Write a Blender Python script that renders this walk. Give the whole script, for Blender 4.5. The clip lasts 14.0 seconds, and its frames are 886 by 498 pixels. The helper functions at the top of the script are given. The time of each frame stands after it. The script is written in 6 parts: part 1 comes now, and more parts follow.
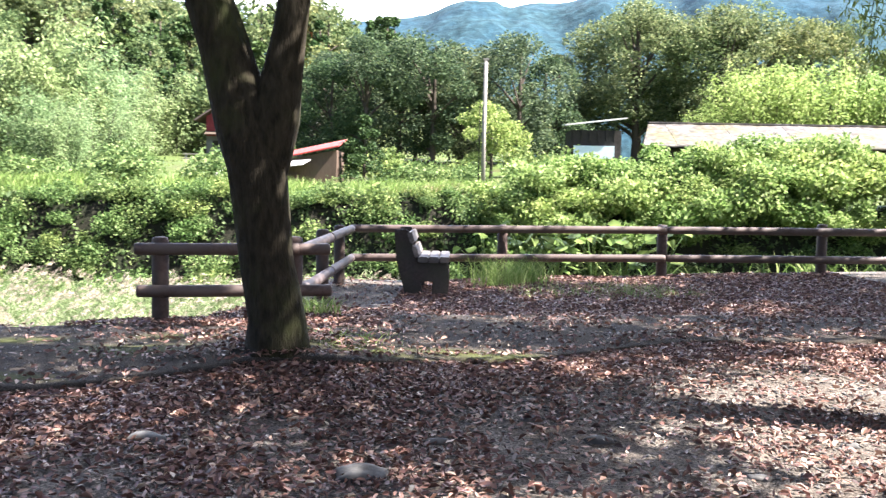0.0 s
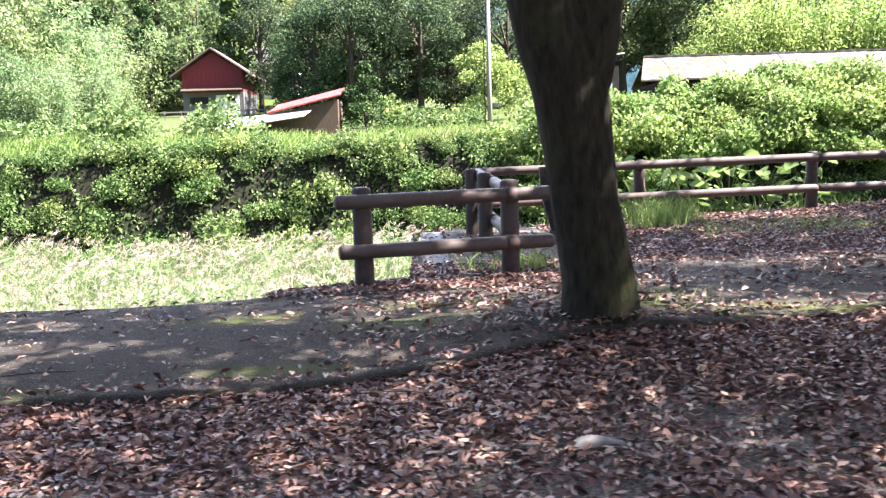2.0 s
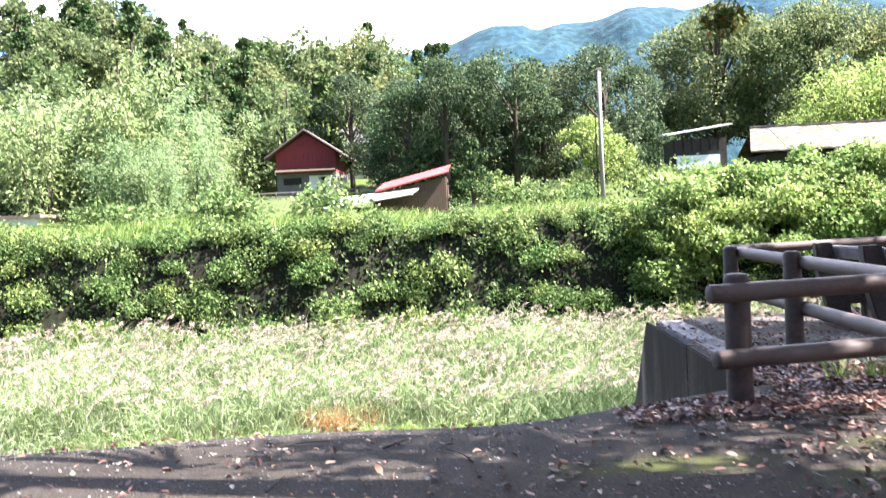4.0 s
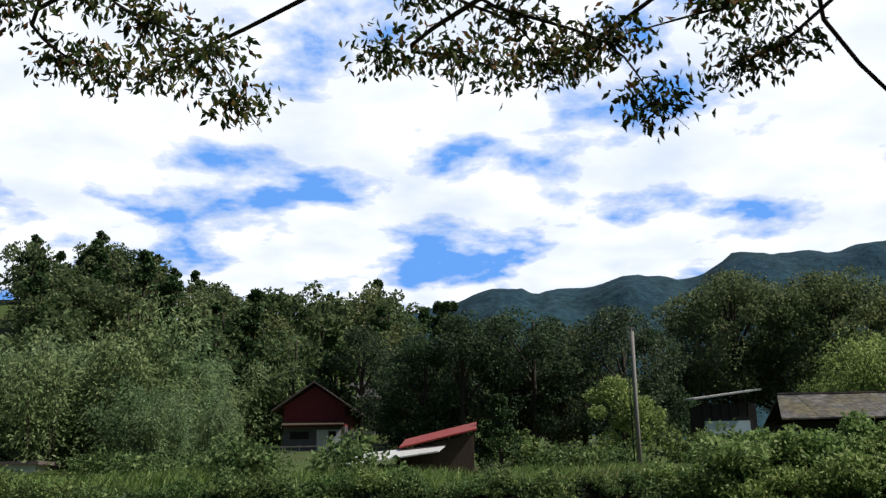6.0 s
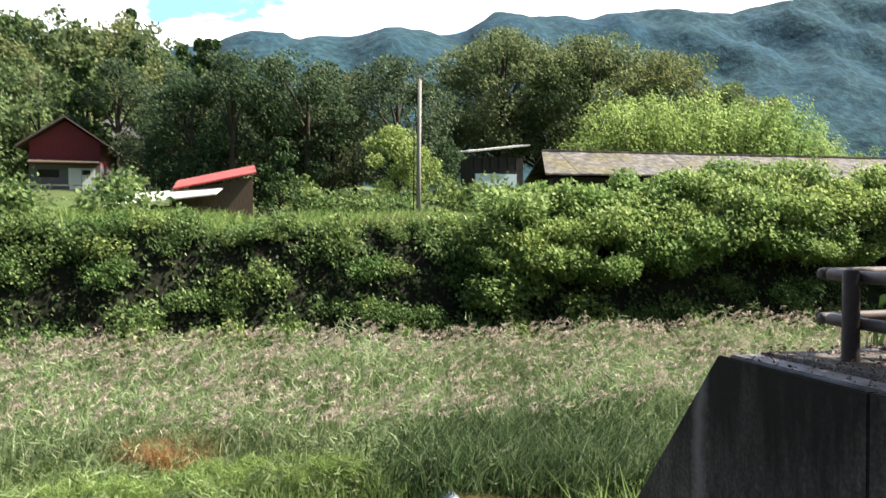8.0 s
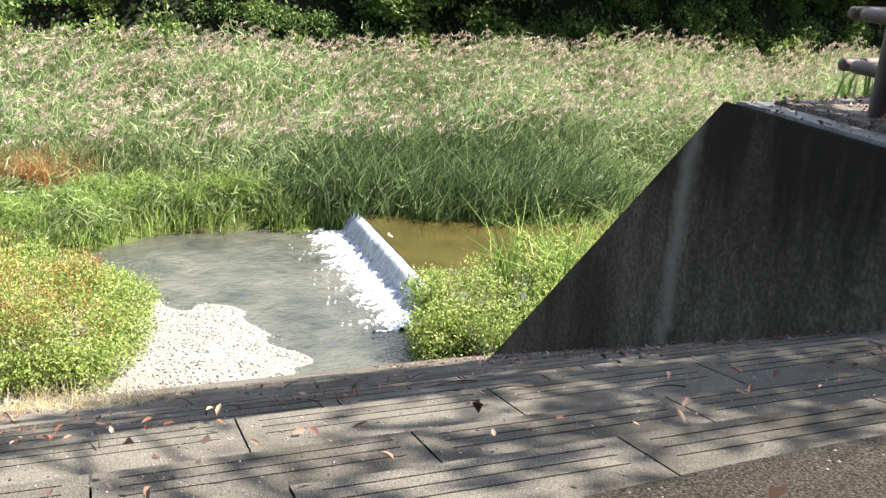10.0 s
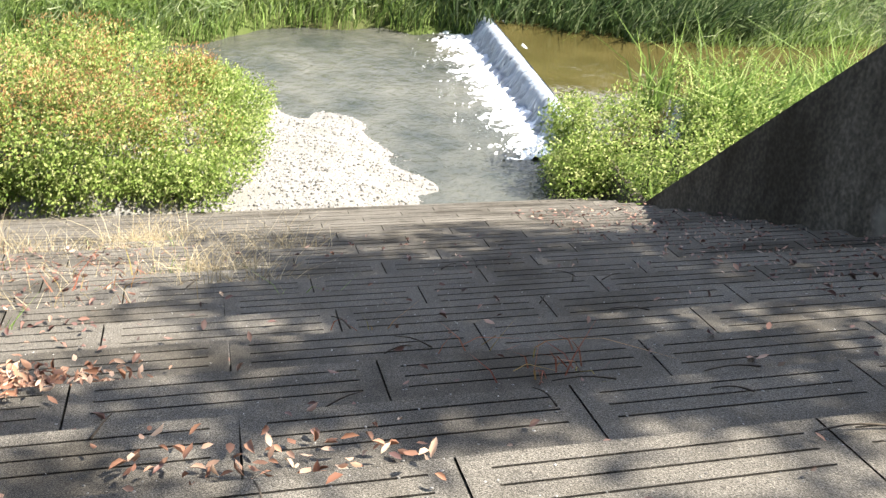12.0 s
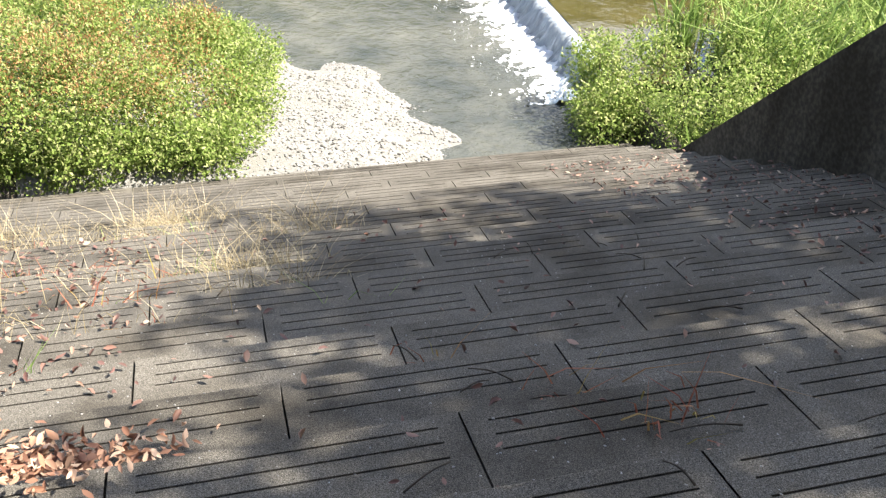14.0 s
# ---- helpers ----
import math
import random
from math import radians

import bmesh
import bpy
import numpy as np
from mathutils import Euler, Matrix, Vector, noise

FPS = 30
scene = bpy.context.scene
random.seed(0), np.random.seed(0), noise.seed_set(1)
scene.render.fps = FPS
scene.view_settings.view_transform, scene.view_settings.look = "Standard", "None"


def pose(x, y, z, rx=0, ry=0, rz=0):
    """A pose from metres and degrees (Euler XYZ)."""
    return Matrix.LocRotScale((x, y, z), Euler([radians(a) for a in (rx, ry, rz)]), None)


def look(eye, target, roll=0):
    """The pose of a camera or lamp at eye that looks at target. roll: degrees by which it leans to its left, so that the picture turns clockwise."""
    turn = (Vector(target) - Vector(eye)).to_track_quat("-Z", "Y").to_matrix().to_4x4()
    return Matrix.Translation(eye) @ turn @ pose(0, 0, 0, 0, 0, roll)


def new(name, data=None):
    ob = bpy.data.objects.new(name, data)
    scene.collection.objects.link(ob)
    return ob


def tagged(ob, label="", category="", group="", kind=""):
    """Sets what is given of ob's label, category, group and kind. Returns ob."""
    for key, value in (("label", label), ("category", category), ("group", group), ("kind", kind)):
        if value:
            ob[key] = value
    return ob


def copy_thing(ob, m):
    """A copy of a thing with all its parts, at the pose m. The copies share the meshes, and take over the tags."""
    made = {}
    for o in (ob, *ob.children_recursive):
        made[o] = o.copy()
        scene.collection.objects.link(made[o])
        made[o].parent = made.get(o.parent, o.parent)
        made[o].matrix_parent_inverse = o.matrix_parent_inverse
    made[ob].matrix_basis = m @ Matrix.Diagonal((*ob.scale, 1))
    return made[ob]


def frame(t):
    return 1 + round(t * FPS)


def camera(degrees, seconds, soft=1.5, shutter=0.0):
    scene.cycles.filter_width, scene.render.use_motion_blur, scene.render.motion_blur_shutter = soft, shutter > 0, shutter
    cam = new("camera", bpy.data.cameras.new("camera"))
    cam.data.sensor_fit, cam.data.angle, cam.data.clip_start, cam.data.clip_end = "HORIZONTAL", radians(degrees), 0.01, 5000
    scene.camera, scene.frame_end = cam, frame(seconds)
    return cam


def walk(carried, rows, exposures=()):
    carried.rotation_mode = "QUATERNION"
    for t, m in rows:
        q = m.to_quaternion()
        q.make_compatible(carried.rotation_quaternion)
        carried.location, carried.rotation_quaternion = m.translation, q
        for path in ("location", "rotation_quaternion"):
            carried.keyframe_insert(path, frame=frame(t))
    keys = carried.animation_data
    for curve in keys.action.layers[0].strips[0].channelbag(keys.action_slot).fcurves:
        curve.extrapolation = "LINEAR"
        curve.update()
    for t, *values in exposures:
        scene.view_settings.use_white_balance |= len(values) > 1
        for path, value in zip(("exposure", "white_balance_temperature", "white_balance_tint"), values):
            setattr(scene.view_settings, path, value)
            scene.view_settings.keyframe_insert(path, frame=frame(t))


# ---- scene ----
cam = camera(51.2, 14.0, soft=1.3, shutter=0.2)
PATH = [
    (0, (0.063, -0.103, 1.3), (0.044, 1.894, 1.196), 1.0),
    (0.5, (-0.558, 0.182, 1.28), (-0.39, 2.172, 1.175), 1.6),
    (1, (-1.11, 0.558, 1.222), (-0.98, 2.55, 1.101), 0.2),
    (1.5, (-1.69, 0.879, 1.204), (-1.657, 2.873, 1.05), -0.2),
    (2, (-2.226, 1.211, 1.196), (-2.173, 3.199, 0.981), -1.9),
    (2.5, (-2.771, 1.588, 1.181), (-2.85, 3.572, 0.944), -1.5),
    (3, (-3.23, 1.955, 1.192), (-3.256, 3.93, 0.881), -2.8),
    (3.5, (-3.692, 2.399, 1.206), (-3.755, 4.38, 0.94), -2.2),
    (4, (-4.149, 2.855, 1.272), (-4.244, 4.853, 1.229), -2.8),
    (4.2, (-4.281, 3.05, 1.285), (-4.374, 5.048, 1.312), -3.4),
    (6.3, (-6.063, 4.423, 1.255), (-6.111, 6.352, 1.778), -0.4),
    (6.5, (-6.222, 4.565, 1.256), (-6.209, 6.514, 1.706), -1.1),
    (7, (-6.557, 4.891, 1.259), (-6.298, 6.835, 1.649), -1.7),
    (7.5, (-6.835, 5.261, 1.215), (-6.499, 7.224, 1.402), -0.7),
    (8, (-7.005, 5.653, 1.232), (-6.556, 7.602, 1.203), 0.1),
    (8.5, (-7.246, 6.035, 1.299), (-6.668, 7.942, 1.124), 2.2),
    (9, (-7.487, 6.393, 1.28), (-6.864, 8.264, 0.948), 3.9),
    (9.2, (-7.552, 6.527, 1.274), (-6.883, 8.368, 0.869), 3.8),
    (11.3, (-7.535, 8.501, 1.232), (-6.905, 10.184, 0.354), 2.4),
    (11.5, (-7.569, 8.629, 1.19), (-6.987, 10.31, 0.276), 2.5),
    (12, (-7.659, 8.903, 1.144), (-7.17, 10.529, 0.087), 6.2),
    (12.5, (-7.672, 9.216, 1.123), (-7.304, 10.814, -0.022), 6.0),
    (13, (-7.712, 9.471, 1.098), (-7.334, 11.031, -0.096), 7.4),
    (13.5, (-7.724, 9.587, 1.092), (-7.264, 11.116, -0.112), 5.4),
    (14, (-7.751, 9.598, 1.109), (-7.29, 11.145, -0.072), 3.5),
]
EXPOSURES = [(0, 2.93, 6300, 17), (1.5, 3.08, 6250, 18), (3.5, 3.02, 6250, 19), (4.2, 3.0, 6150, 19), (6.3, -0.25, 6150, 10), (7.0, -0.18, 6150, 10), (7.5, 0.75, 6450, 10), (8.0, 1.72, 6600, 10),
             (8.5, 2.1, 6600, 10), (9.2, 2.15, 6800, 10), (11.3, 2.15, 6700, 10), (14.0, 2.08, 6700, 10)]
walk(cam, [(t, look(eye, target, roll)) for t, eye, target, roll in PATH], EXPOSURES)

# ---- world and sun: late-morning sun from the east, sky with broken cloud ----
SUN_ELEVATION, SUN_AZIMUTH = radians(50.5), radians(98)   # azimuth clockwise from +y
world = bpy.data.worlds.new("sky")
scene.world = world
world.use_nodes = True
wn, wl = world.node_tree.nodes, world.node_tree.links
wn.clear()
sky = wn.new("ShaderNodeTexSky")
sky.sky_type = "NISHITA"
sky.sun_disc = False
sky.sun_elevation, sky.sun_rotation = SUN_ELEVATION, SUN_AZIMUTH
sky.air_density, sky.dust_density, sky.ozone_density = 1.0, 2.2, 1.0
coord = wn.new("ShaderNodeTexCoord")
raised = wn.new("ShaderNodeVectorMath")
raised.operation = "ADD"
raised.inputs[1].default_value = (0, 0, 0.25)
wl.new(coord.outputs["Generated"], raised.inputs[0])
deep = wn.new("ShaderNodeVectorMath")
deep.operation = "NORMALIZE"
wl.new(raised.outputs[0], deep.inputs[0])
wl.new(deep.outputs[0], sky.inputs["Vector"])
split = wn.new("ShaderNodeSeparateXYZ")
wl.new(coord.outputs["Generated"], split.inputs[0])
lift = wn.new("ShaderNodeMath")
lift.operation = "ADD"
lift.inputs[1].default_value = 0.16
wl.new(split.outputs["Z"], lift.inputs[0])
flat = []
for axis in ("X", "Y"):
    d = wn.new("ShaderNodeMath")
    d.operation = "DIVIDE"
    wl.new(split.outputs[axis], d.inputs[0])
    wl.new(lift.outputs[0], d.inputs[1])
    flat.append(d)
plane = wn.new("ShaderNodeCombineXYZ")
wl.new(flat[0].outputs[0], plane.inputs[0])
wl.new(flat[1].outputs[0], plane.inputs[1])
cloud = wn.new("ShaderNodeTexNoise")
cloud.inputs["Scale"].default_value = 2.3
cloud.inputs["Detail"].default_value = 12
cloud.inputs["Roughness"].default_value = 0.55
cloud.inputs["Distortion"].default_value = 0.1
wl.new(plane.outputs[0], cloud.inputs["Vector"])
cover = wn.new("ShaderNodeValToRGB")
cover.color_ramp.elements[0].position = 0.415
cover.color_ramp.elements[1].position = 0.505
# cloud is kept to the northern sky in view, so overhead fill stays low
thin = wn.new("ShaderNodeMapRange")
thin.inputs["From Min"].default_value, thin.inputs["From Max"].default_value = 0.72, 0.42
thin.inputs["To Min"].default_value, thin.inputs["To Max"].default_value = 0.025, -0.3
wl.new(split.outputs["Y"], thin.inputs["Value"])
fac = wn.new("ShaderNodeMath")
fac.operation = "ADD"
wl.new(cloud.outputs["Fac"], fac.inputs[0])
wl.new(thin.outputs[0], fac.inputs[1])
wl.new(fac.outputs[0], cover.inputs[0])
sky_bg = wn.new("ShaderNodeBackground")
sky_bg.inputs["Strength"].default_value = 0.05
wl.new(sky.outputs[0], sky_bg.inputs["Color"])
cloud_shade = wn.new("ShaderNodeTexNoise")
cloud_shade.inputs["Scale"].default_value = 4.0
cloud_shade.inputs["Detail"].default_value = 6
wl.new(plane.outputs[0], cloud_shade.inputs["Vector"])
cloud_tone = wn.new("ShaderNodeValToRGB")
cloud_tone.color_ramp.elements[0].position, cloud_tone.color_ramp.elements[0].color = 0.3, (0.72, 0.78, 0.88, 1)
cloud_tone.color_ramp.elements[1].position, cloud_tone.color_ramp.elements[1].color = 0.62, (1, 1, 1, 1)
wl.new(cloud_shade.outputs["Fac"], cloud_tone.inputs[0])
cloud_bg = wn.new("ShaderNodeBackground")
cloud_bg.inputs["Strength"].default_value = 1.15
# a flat bright blue is laid into the cloud gaps of the viewed north
north = wn.new("ShaderNodeMapRange")
north.inputs["From Min"].default_value, north.inputs["From Max"].default_value = 0.42, 0.72
north.inputs["To Min"].default_value, north.inputs["To Max"].default_value = 0.0, 0.92
wl.new(split.outputs["Y"], north.inputs["Value"])
amount = wn.new("ShaderNodeMath")
amount.operation = "MAXIMUM"
wl.new(cover.outputs[0], amount.inputs[0])
wl.new(north.outputs[0], amount.inputs[1])
tone_mix = wn.new("ShaderNodeMix")
tone_mix.data_type = "RGBA"
tone_mix.inputs[6].default_value = (0.15, 0.38, 0.88, 1)
wl.new(cover.outputs[0], tone_mix.inputs[0])
wl.new(cloud_tone.outputs[0], tone_mix.inputs[7])
wl.new(tone_mix.outputs[2], cloud_bg.inputs["Color"])
sky_mix = wn.new("ShaderNodeMixShader")
wl.new(amount.outputs[0], sky_mix.inputs[0])
wl.new(sky_bg.outputs[0], sky_mix.inputs[1])
wl.new(cloud_bg.outputs[0], sky_mix.inputs[2])
sky_out = wn.new("ShaderNodeOutputWorld")
wl.new(sky_mix.outputs[0], sky_out.inputs["Surface"])

sun_data = bpy.data.lights.new("sun", "SUN")
sun_data.energy, sun_data.angle, sun_data.color = 5.0, radians(0.53), (1.0, 0.95, 0.86)
sun = new("sun", sun_data)
to_sun = Vector((math.sin(SUN_AZIMUTH) * math.cos(SUN_ELEVATION), math.cos(SUN_AZIMUTH) * math.cos(SUN_ELEVATION), math.sin(SUN_ELEVATION)))
sun.matrix_world = look(to_sun * 40, (0, 0, 0))

# ---- materials ----
def ramp_node(nt, fac, stops):
    r = nt.nodes.new("ShaderNodeValToRGB")
    els = r.color_ramp.elements
    while len(els) < len(stops):
        els.new(0.5)
    for e, (p, c) in zip(els, stops):
        e.position, e.color = p, (*c, 1)
    nt.links.new(fac, r.inputs[0])
    return r.outputs[0]


def noise_node(nt, scale, detail=5, rough=0.55, stretch=None):
    tc = nt.nodes.new("ShaderNodeNewGeometry")
    src = tc.outputs["Position"]
    if stretch:
        mp = nt.nodes.new("ShaderNodeMapping")
        mp.inputs["Scale"].default_value = stretch
        nt.links.new(src, mp.inputs["Vector"])
        src = mp.outputs[0]
    n = nt.nodes.new("ShaderNodeTexNoise")
    n.inputs["Scale"].default_value, n.inputs["Detail"].default_value, n.inputs["Roughness"].default_value = scale, detail, rough
    nt.links.new(src, n.inputs["Vector"])
    return n.outputs["Fac"]


def mix_color(nt, kind, fac, a, b):
    m = nt.nodes.new("ShaderNodeMix")
    m.data_type, m.blend_type = "RGBA", kind
    for sock, v in ((m.inputs[0], fac), (m.inputs[6], a), (m.inputs[7], b)):
        if isinstance(v, (int, float)):
            sock.default_value = v
        elif isinstance(v, tuple):
            sock.default_value = (*v, 1)
        else:
            nt.links.new(v, sock)
    return m.outputs[2]


def surface(name, dark, light, stain, grain=40.0, patch=1.5, rough=0.85, bump=0.3, depth=0.01, stretch=None, metal=0.0, pieces=0.0, patch_at=(0.45, 0.65), patch_stretch=None, speck=0.0):
    """A solid surface: fine grain between two colours, larger patches of a third, fine relief. pieces: how much each object differs."""
    m = bpy.data.materials.new(name)
    m.use_nodes = True
    nt = m.node_tree
    b = nt.nodes["Principled BSDF"]
    fine = noise_node(nt, grain, 6, 0.65, stretch)
    big = noise_node(nt, patch, 5, 0.6, patch_stretch)
    col = ramp_node(nt, fine, [(0.3, dark), (0.7, light)])
    mask = ramp_node(nt, big, [(patch_at[0], (0, 0, 0)), (patch_at[1], (1, 1, 1))])
    col = mix_color(nt, "MIX", mask, col, stain)
    if speck:
        dots = noise_node(nt, grain * 1.7, 2, 0.5)
        col = mix_color(nt, "MULTIPLY", 1.0, col, ramp_node(nt, dots, [(0.36, (1 - speck,) * 3), (0.5, (1, 1, 1)), (0.66, (1 + speck * 1.5,) * 3)]))
    if pieces:
        info = nt.nodes.new("ShaderNodeObjectInfo")
        tone = ramp_node(nt, info.outputs["Random"], [(0, (1 - pieces,) * 3), (1, (1, 1, 1))])
        col = mix_color(nt, "MULTIPLY", 1.0, col, tone)
    nt.links.new(col, b.inputs["Base Color"])
    b.inputs["Roughness"].default_value, b.inputs["Metallic"].default_value = rough, metal
    b.inputs["Specular IOR Level"].default_value = 0.12 if rough > 0.8 else 0.4
    if bump:
        bp = nt.nodes.new("ShaderNodeBump")
        bp.inputs["Strength"].default_value, bp.inputs["Distance"].default_value = bump, depth
        nt.links.new(fine, bp.inputs["Height"])
        nt.links.new(bp.outputs[0], b.inputs["Normal"])
    return m


def leafy(name, stops, translucent=0.35, rough=0.6, patch=0.0, patch_tint=(1, 1, 1), tree_tint=0.0, gloss=0.12):
    """Leaves: each leaf takes its own tone from the stops; light passes through in part."""
    m = bpy.data.materials.new(name)
    m.use_nodes = True
    nt = m.node_tree
    b = nt.nodes["Principled BSDF"]
    geo = nt.nodes.new("ShaderNodeNewGeometry")
    col = ramp_node(nt, geo.outputs["Random Per Island"], stops)
    if patch:
        big = noise_node(nt, patch, 3, 0.5)
        mask = ramp_node(nt, big, [(0.42, (0, 0, 0)), (0.62, (1, 1, 1))])
        col = mix_color(nt, "MULTIPLY", mask, col, patch_tint)
    if tree_tint:
        info = nt.nodes.new("ShaderNodeObjectInfo")
        tone = ramp_node(nt, info.outputs["Random"], [(0, (1 - tree_tint, 1 - tree_tint * 0.6, 1 - tree_tint)), (0.5, (1, 1, 1)), (1, (1.0 + tree_tint, 1.0 + tree_tint * 0.5, 1))])
        col = mix_color(nt, "MULTIPLY", 1.0, col, tone)
    nt.links.new(col, b.inputs["Base Color"])
    b.inputs["Roughness"].default_value = rough
    b.inputs["Specular IOR Level"].default_value = gloss
    tr = nt.nodes.new("ShaderNodeBsdfTranslucent")
    nt.links.new(col, tr.inputs["Color"])
    mx = nt.nodes.new("ShaderNodeMixShader")
    mx.inputs[0].default_value = translucent
    nt.links.new(b.outputs[0], mx.inputs[1])
    nt.links.new(tr.outputs[0], mx.inputs[2])
    nt.links.new(mx.outputs[0], nt.nodes["Material Output"].inputs["Surface"])
    return m


M_SOIL = surface("earth with fine gravel", (0.035, 0.029, 0.023), (0.175, 0.155, 0.132), (0.062, 0.049, 0.038), grain=38, patch=1.1, bump=0.9, depth=0.025, speck=0.5)
M_LAND = surface("grassy soil", (0.035, 0.055, 0.014), (0.085, 0.12, 0.03), (0.06, 0.065, 0.025), grain=5, patch=0.25, bump=0.5, depth=0.1)
M_ASPHALT = surface("worn asphalt", (0.011, 0.0092, 0.0074), (0.068, 0.057, 0.046), (0.030, 0.025, 0.020), grain=85, patch=0.8, rough=0.9, bump=1.0, depth=0.014, patch_stretch=(0.35, 1.6, 1), speck=0.8)


def grown_over(m, spots, colour, edge=8.0):
    """Adds a growth (moss) to a surface round the spots (x, y, z, reach), ragged by noise."""
    nt = m.node_tree
    b = nt.nodes["Principled BSDF"]
    old = b.inputs["Base Color"].links[0].from_socket
    geo = nt.nodes.new("ShaderNodeNewGeometry")
    rag = noise_node(nt, edge, 6, 0.7)
    total = None
    for x, y, z, reach, flat in spots:
        mp = nt.nodes.new("ShaderNodeMapping")
        mp.inputs["Location"].default_value = (-x / reach, -y / (reach * flat), 0)
        mp.inputs["Scale"].default_value = (1 / reach, 1 / (reach * flat), 0)
        nt.links.new(geo.outputs["Position"], mp.inputs["Vector"])
        ln = nt.nodes.new("ShaderNodeVectorMath")
        ln.operation = "LENGTH"
        nt.links.new(mp.outputs[0], ln.inputs[0])
        fall = nt.nodes.new("ShaderNodeMapRange")
        fall.inputs["From Min"].default_value, fall.inputs["From Max"].default_value = 1.0, 0.0
        nt.links.new(ln.outputs["Value"], fall.inputs["Value"])
        if total is None:
            total = fall.outputs[0]
        else:
            mx = nt.nodes.new("ShaderNodeMath")
            mx.operation = "MAXIMUM"
            nt.links.new(total, mx.inputs[0])
            nt.links.new(fall.outputs[0], mx.inputs[1])
            total = mx.outputs[0]
    mul = nt.nodes.new("ShaderNodeMath")
    mul.operation = "MULTIPLY"
    nt.links.new(total, mul.inputs[0])
    nt.links.new(rag, mul.inputs[1])
    mask = ramp_node(nt, mul.outputs[0], [(0.12, (0, 0, 0)), (0.42, (0.85, 0.85, 0.85))])
    nt.links.new(mix_color(nt, "MIX", mask, old, colour), b.inputs["Base Color"])
    return m


grown_over(M_ASPHALT, [(-2.3, 6.75, 0, 0.9, 0.4), (-1.9, 7.3, 0, 1.0, 0.35), (0.3, 7.0, 0, 1.1, 0.3), (-3.4, 7.1, 0, 0.9, 0.3), (-4.6, 5.75, 0, 1.0, 0.2), (-0.6, 6.75, 0, 0.8, 0.4), (-3.0, 6.0, 0, 0.8, 0.25)], (0.052, 0.060, 0.014), 14.0)
M_BLOCK = surface("weathered step concrete", (0.052, 0.047, 0.039), (0.165, 0.152, 0.132), (0.056, 0.050, 0.041), grain=170, patch=1.3, rough=0.92, bump=0.55, depth=0.005, pieces=0.3, speck=0.55)
M_GROOVE = surface("dark groove bottoms", (0.02, 0.018, 0.014), (0.05, 0.045, 0.037), (0.032, 0.028, 0.024), grain=60, patch=2, bump=0.3)
M_CONCRETE = surface("stained and shade-toned concrete wall", (0.062, 0.053, 0.041), (0.125, 0.110, 0.088), (0.038, 0.032, 0.024), grain=14, patch=0.9, rough=0.9, bump=0.3, depth=0.006, stretch=(1, 1, 0.6), patch_at=(0.4, 0.62), patch_stretch=(1, 1.3, 0.35), speck=0.25)


def stains_and_shade(m, dark, pale, streak_y):
    """Black growth that runs down from the top of the wall in tongues, and one pale lime streak. Its fade downwards
    also paints in light bounced off the water.
    """
    nt = m.node_tree
    b = nt.nodes["Principled BSDF"]
    col = b.inputs["Base Color"].links[0].from_socket
    geo = nt.nodes.new("ShaderNodeNewGeometry")
    sp = nt.nodes.new("ShaderNodeSeparateXYZ")
    nt.links.new(geo.outputs["Position"], sp.inputs[0])
    tongues = noise_node(nt, 1.1, 6, 0.65, (1, 1, 0.16))
    fall = nt.nodes.new("ShaderNodeMapRange")
    fall.inputs["From Min"].default_value, fall.inputs["From Max"].default_value = -2.6, 0.1
    fall.inputs["To Min"].default_value, fall.inputs["To Max"].default_value = -0.28, 0.16
    fall.clamp = False
    nt.links.new(sp.outputs["Z"], fall.inputs["Value"])
    add = nt.nodes.new("ShaderNodeMath")
    nt.links.new(tongues, add.inputs[0])
    nt.links.new(fall.outputs[0], add.inputs[1])
    col = mix_color(nt, "MIX", ramp_node(nt, add.outputs[0], [(0.40, (0, 0, 0)), (0.58, (0.9, 0.9, 0.9))]), col, dark)
    wob = noise_node(nt, 2.0, 4, 0.6, (1, 0, 1))
    off = nt.nodes.new("ShaderNodeMath")
    off.operation = "MULTIPLY_ADD"
    off.inputs[1].default_value, off.inputs[2].default_value = 0.5, -0.25 - streak_y
    nt.links.new(wob, off.inputs[0])
    dist = nt.nodes.new("ShaderNodeMath")
    nt.links.new(sp.outputs["Y"], dist.inputs[0])
    nt.links.new(off.outputs[0], dist.inputs[1])
    near = nt.nodes.new("ShaderNodeMath")
    near.operation = "ABSOLUTE"
    nt.links.new(dist.outputs[0], near.inputs[0])
    col = mix_color(nt, "MIX", ramp_node(nt, near.outputs[0], [(0.02, (0.6, 0.6, 0.6)), (0.16, (0, 0, 0))]), col, pale)
    nt.links.new(col, b.inputs["Base Color"])


# stain tone is also deepened to paint in the wall's shade
stains_and_shade(M_CONCRETE, (0.016, 0.0135, 0.010), (0.23, 0.21, 0.18), 14.3)
M_SLAB = surface("concrete ledge", (0.16, 0.15, 0.14), (0.30, 0.285, 0.27), (0.12, 0.11, 0.10), grain=30, patch=1.4, bump=0.4, depth=0.006)
M_LOG = surface("mock-log concrete brown", (0.045, 0.028, 0.022), (0.09, 0.058, 0.048), (0.06, 0.05, 0.04), grain=22, patch=3.0, rough=0.7, bump=0.4, depth=0.005)
M_LOG_TOP = surface("worn mock-log rail", (0.05, 0.033, 0.028), (0.10, 0.07, 0.06), (0.09, 0.072, 0.064), grain=30, patch=2.2, rough=0.65, bump=0.3, depth=0.004)
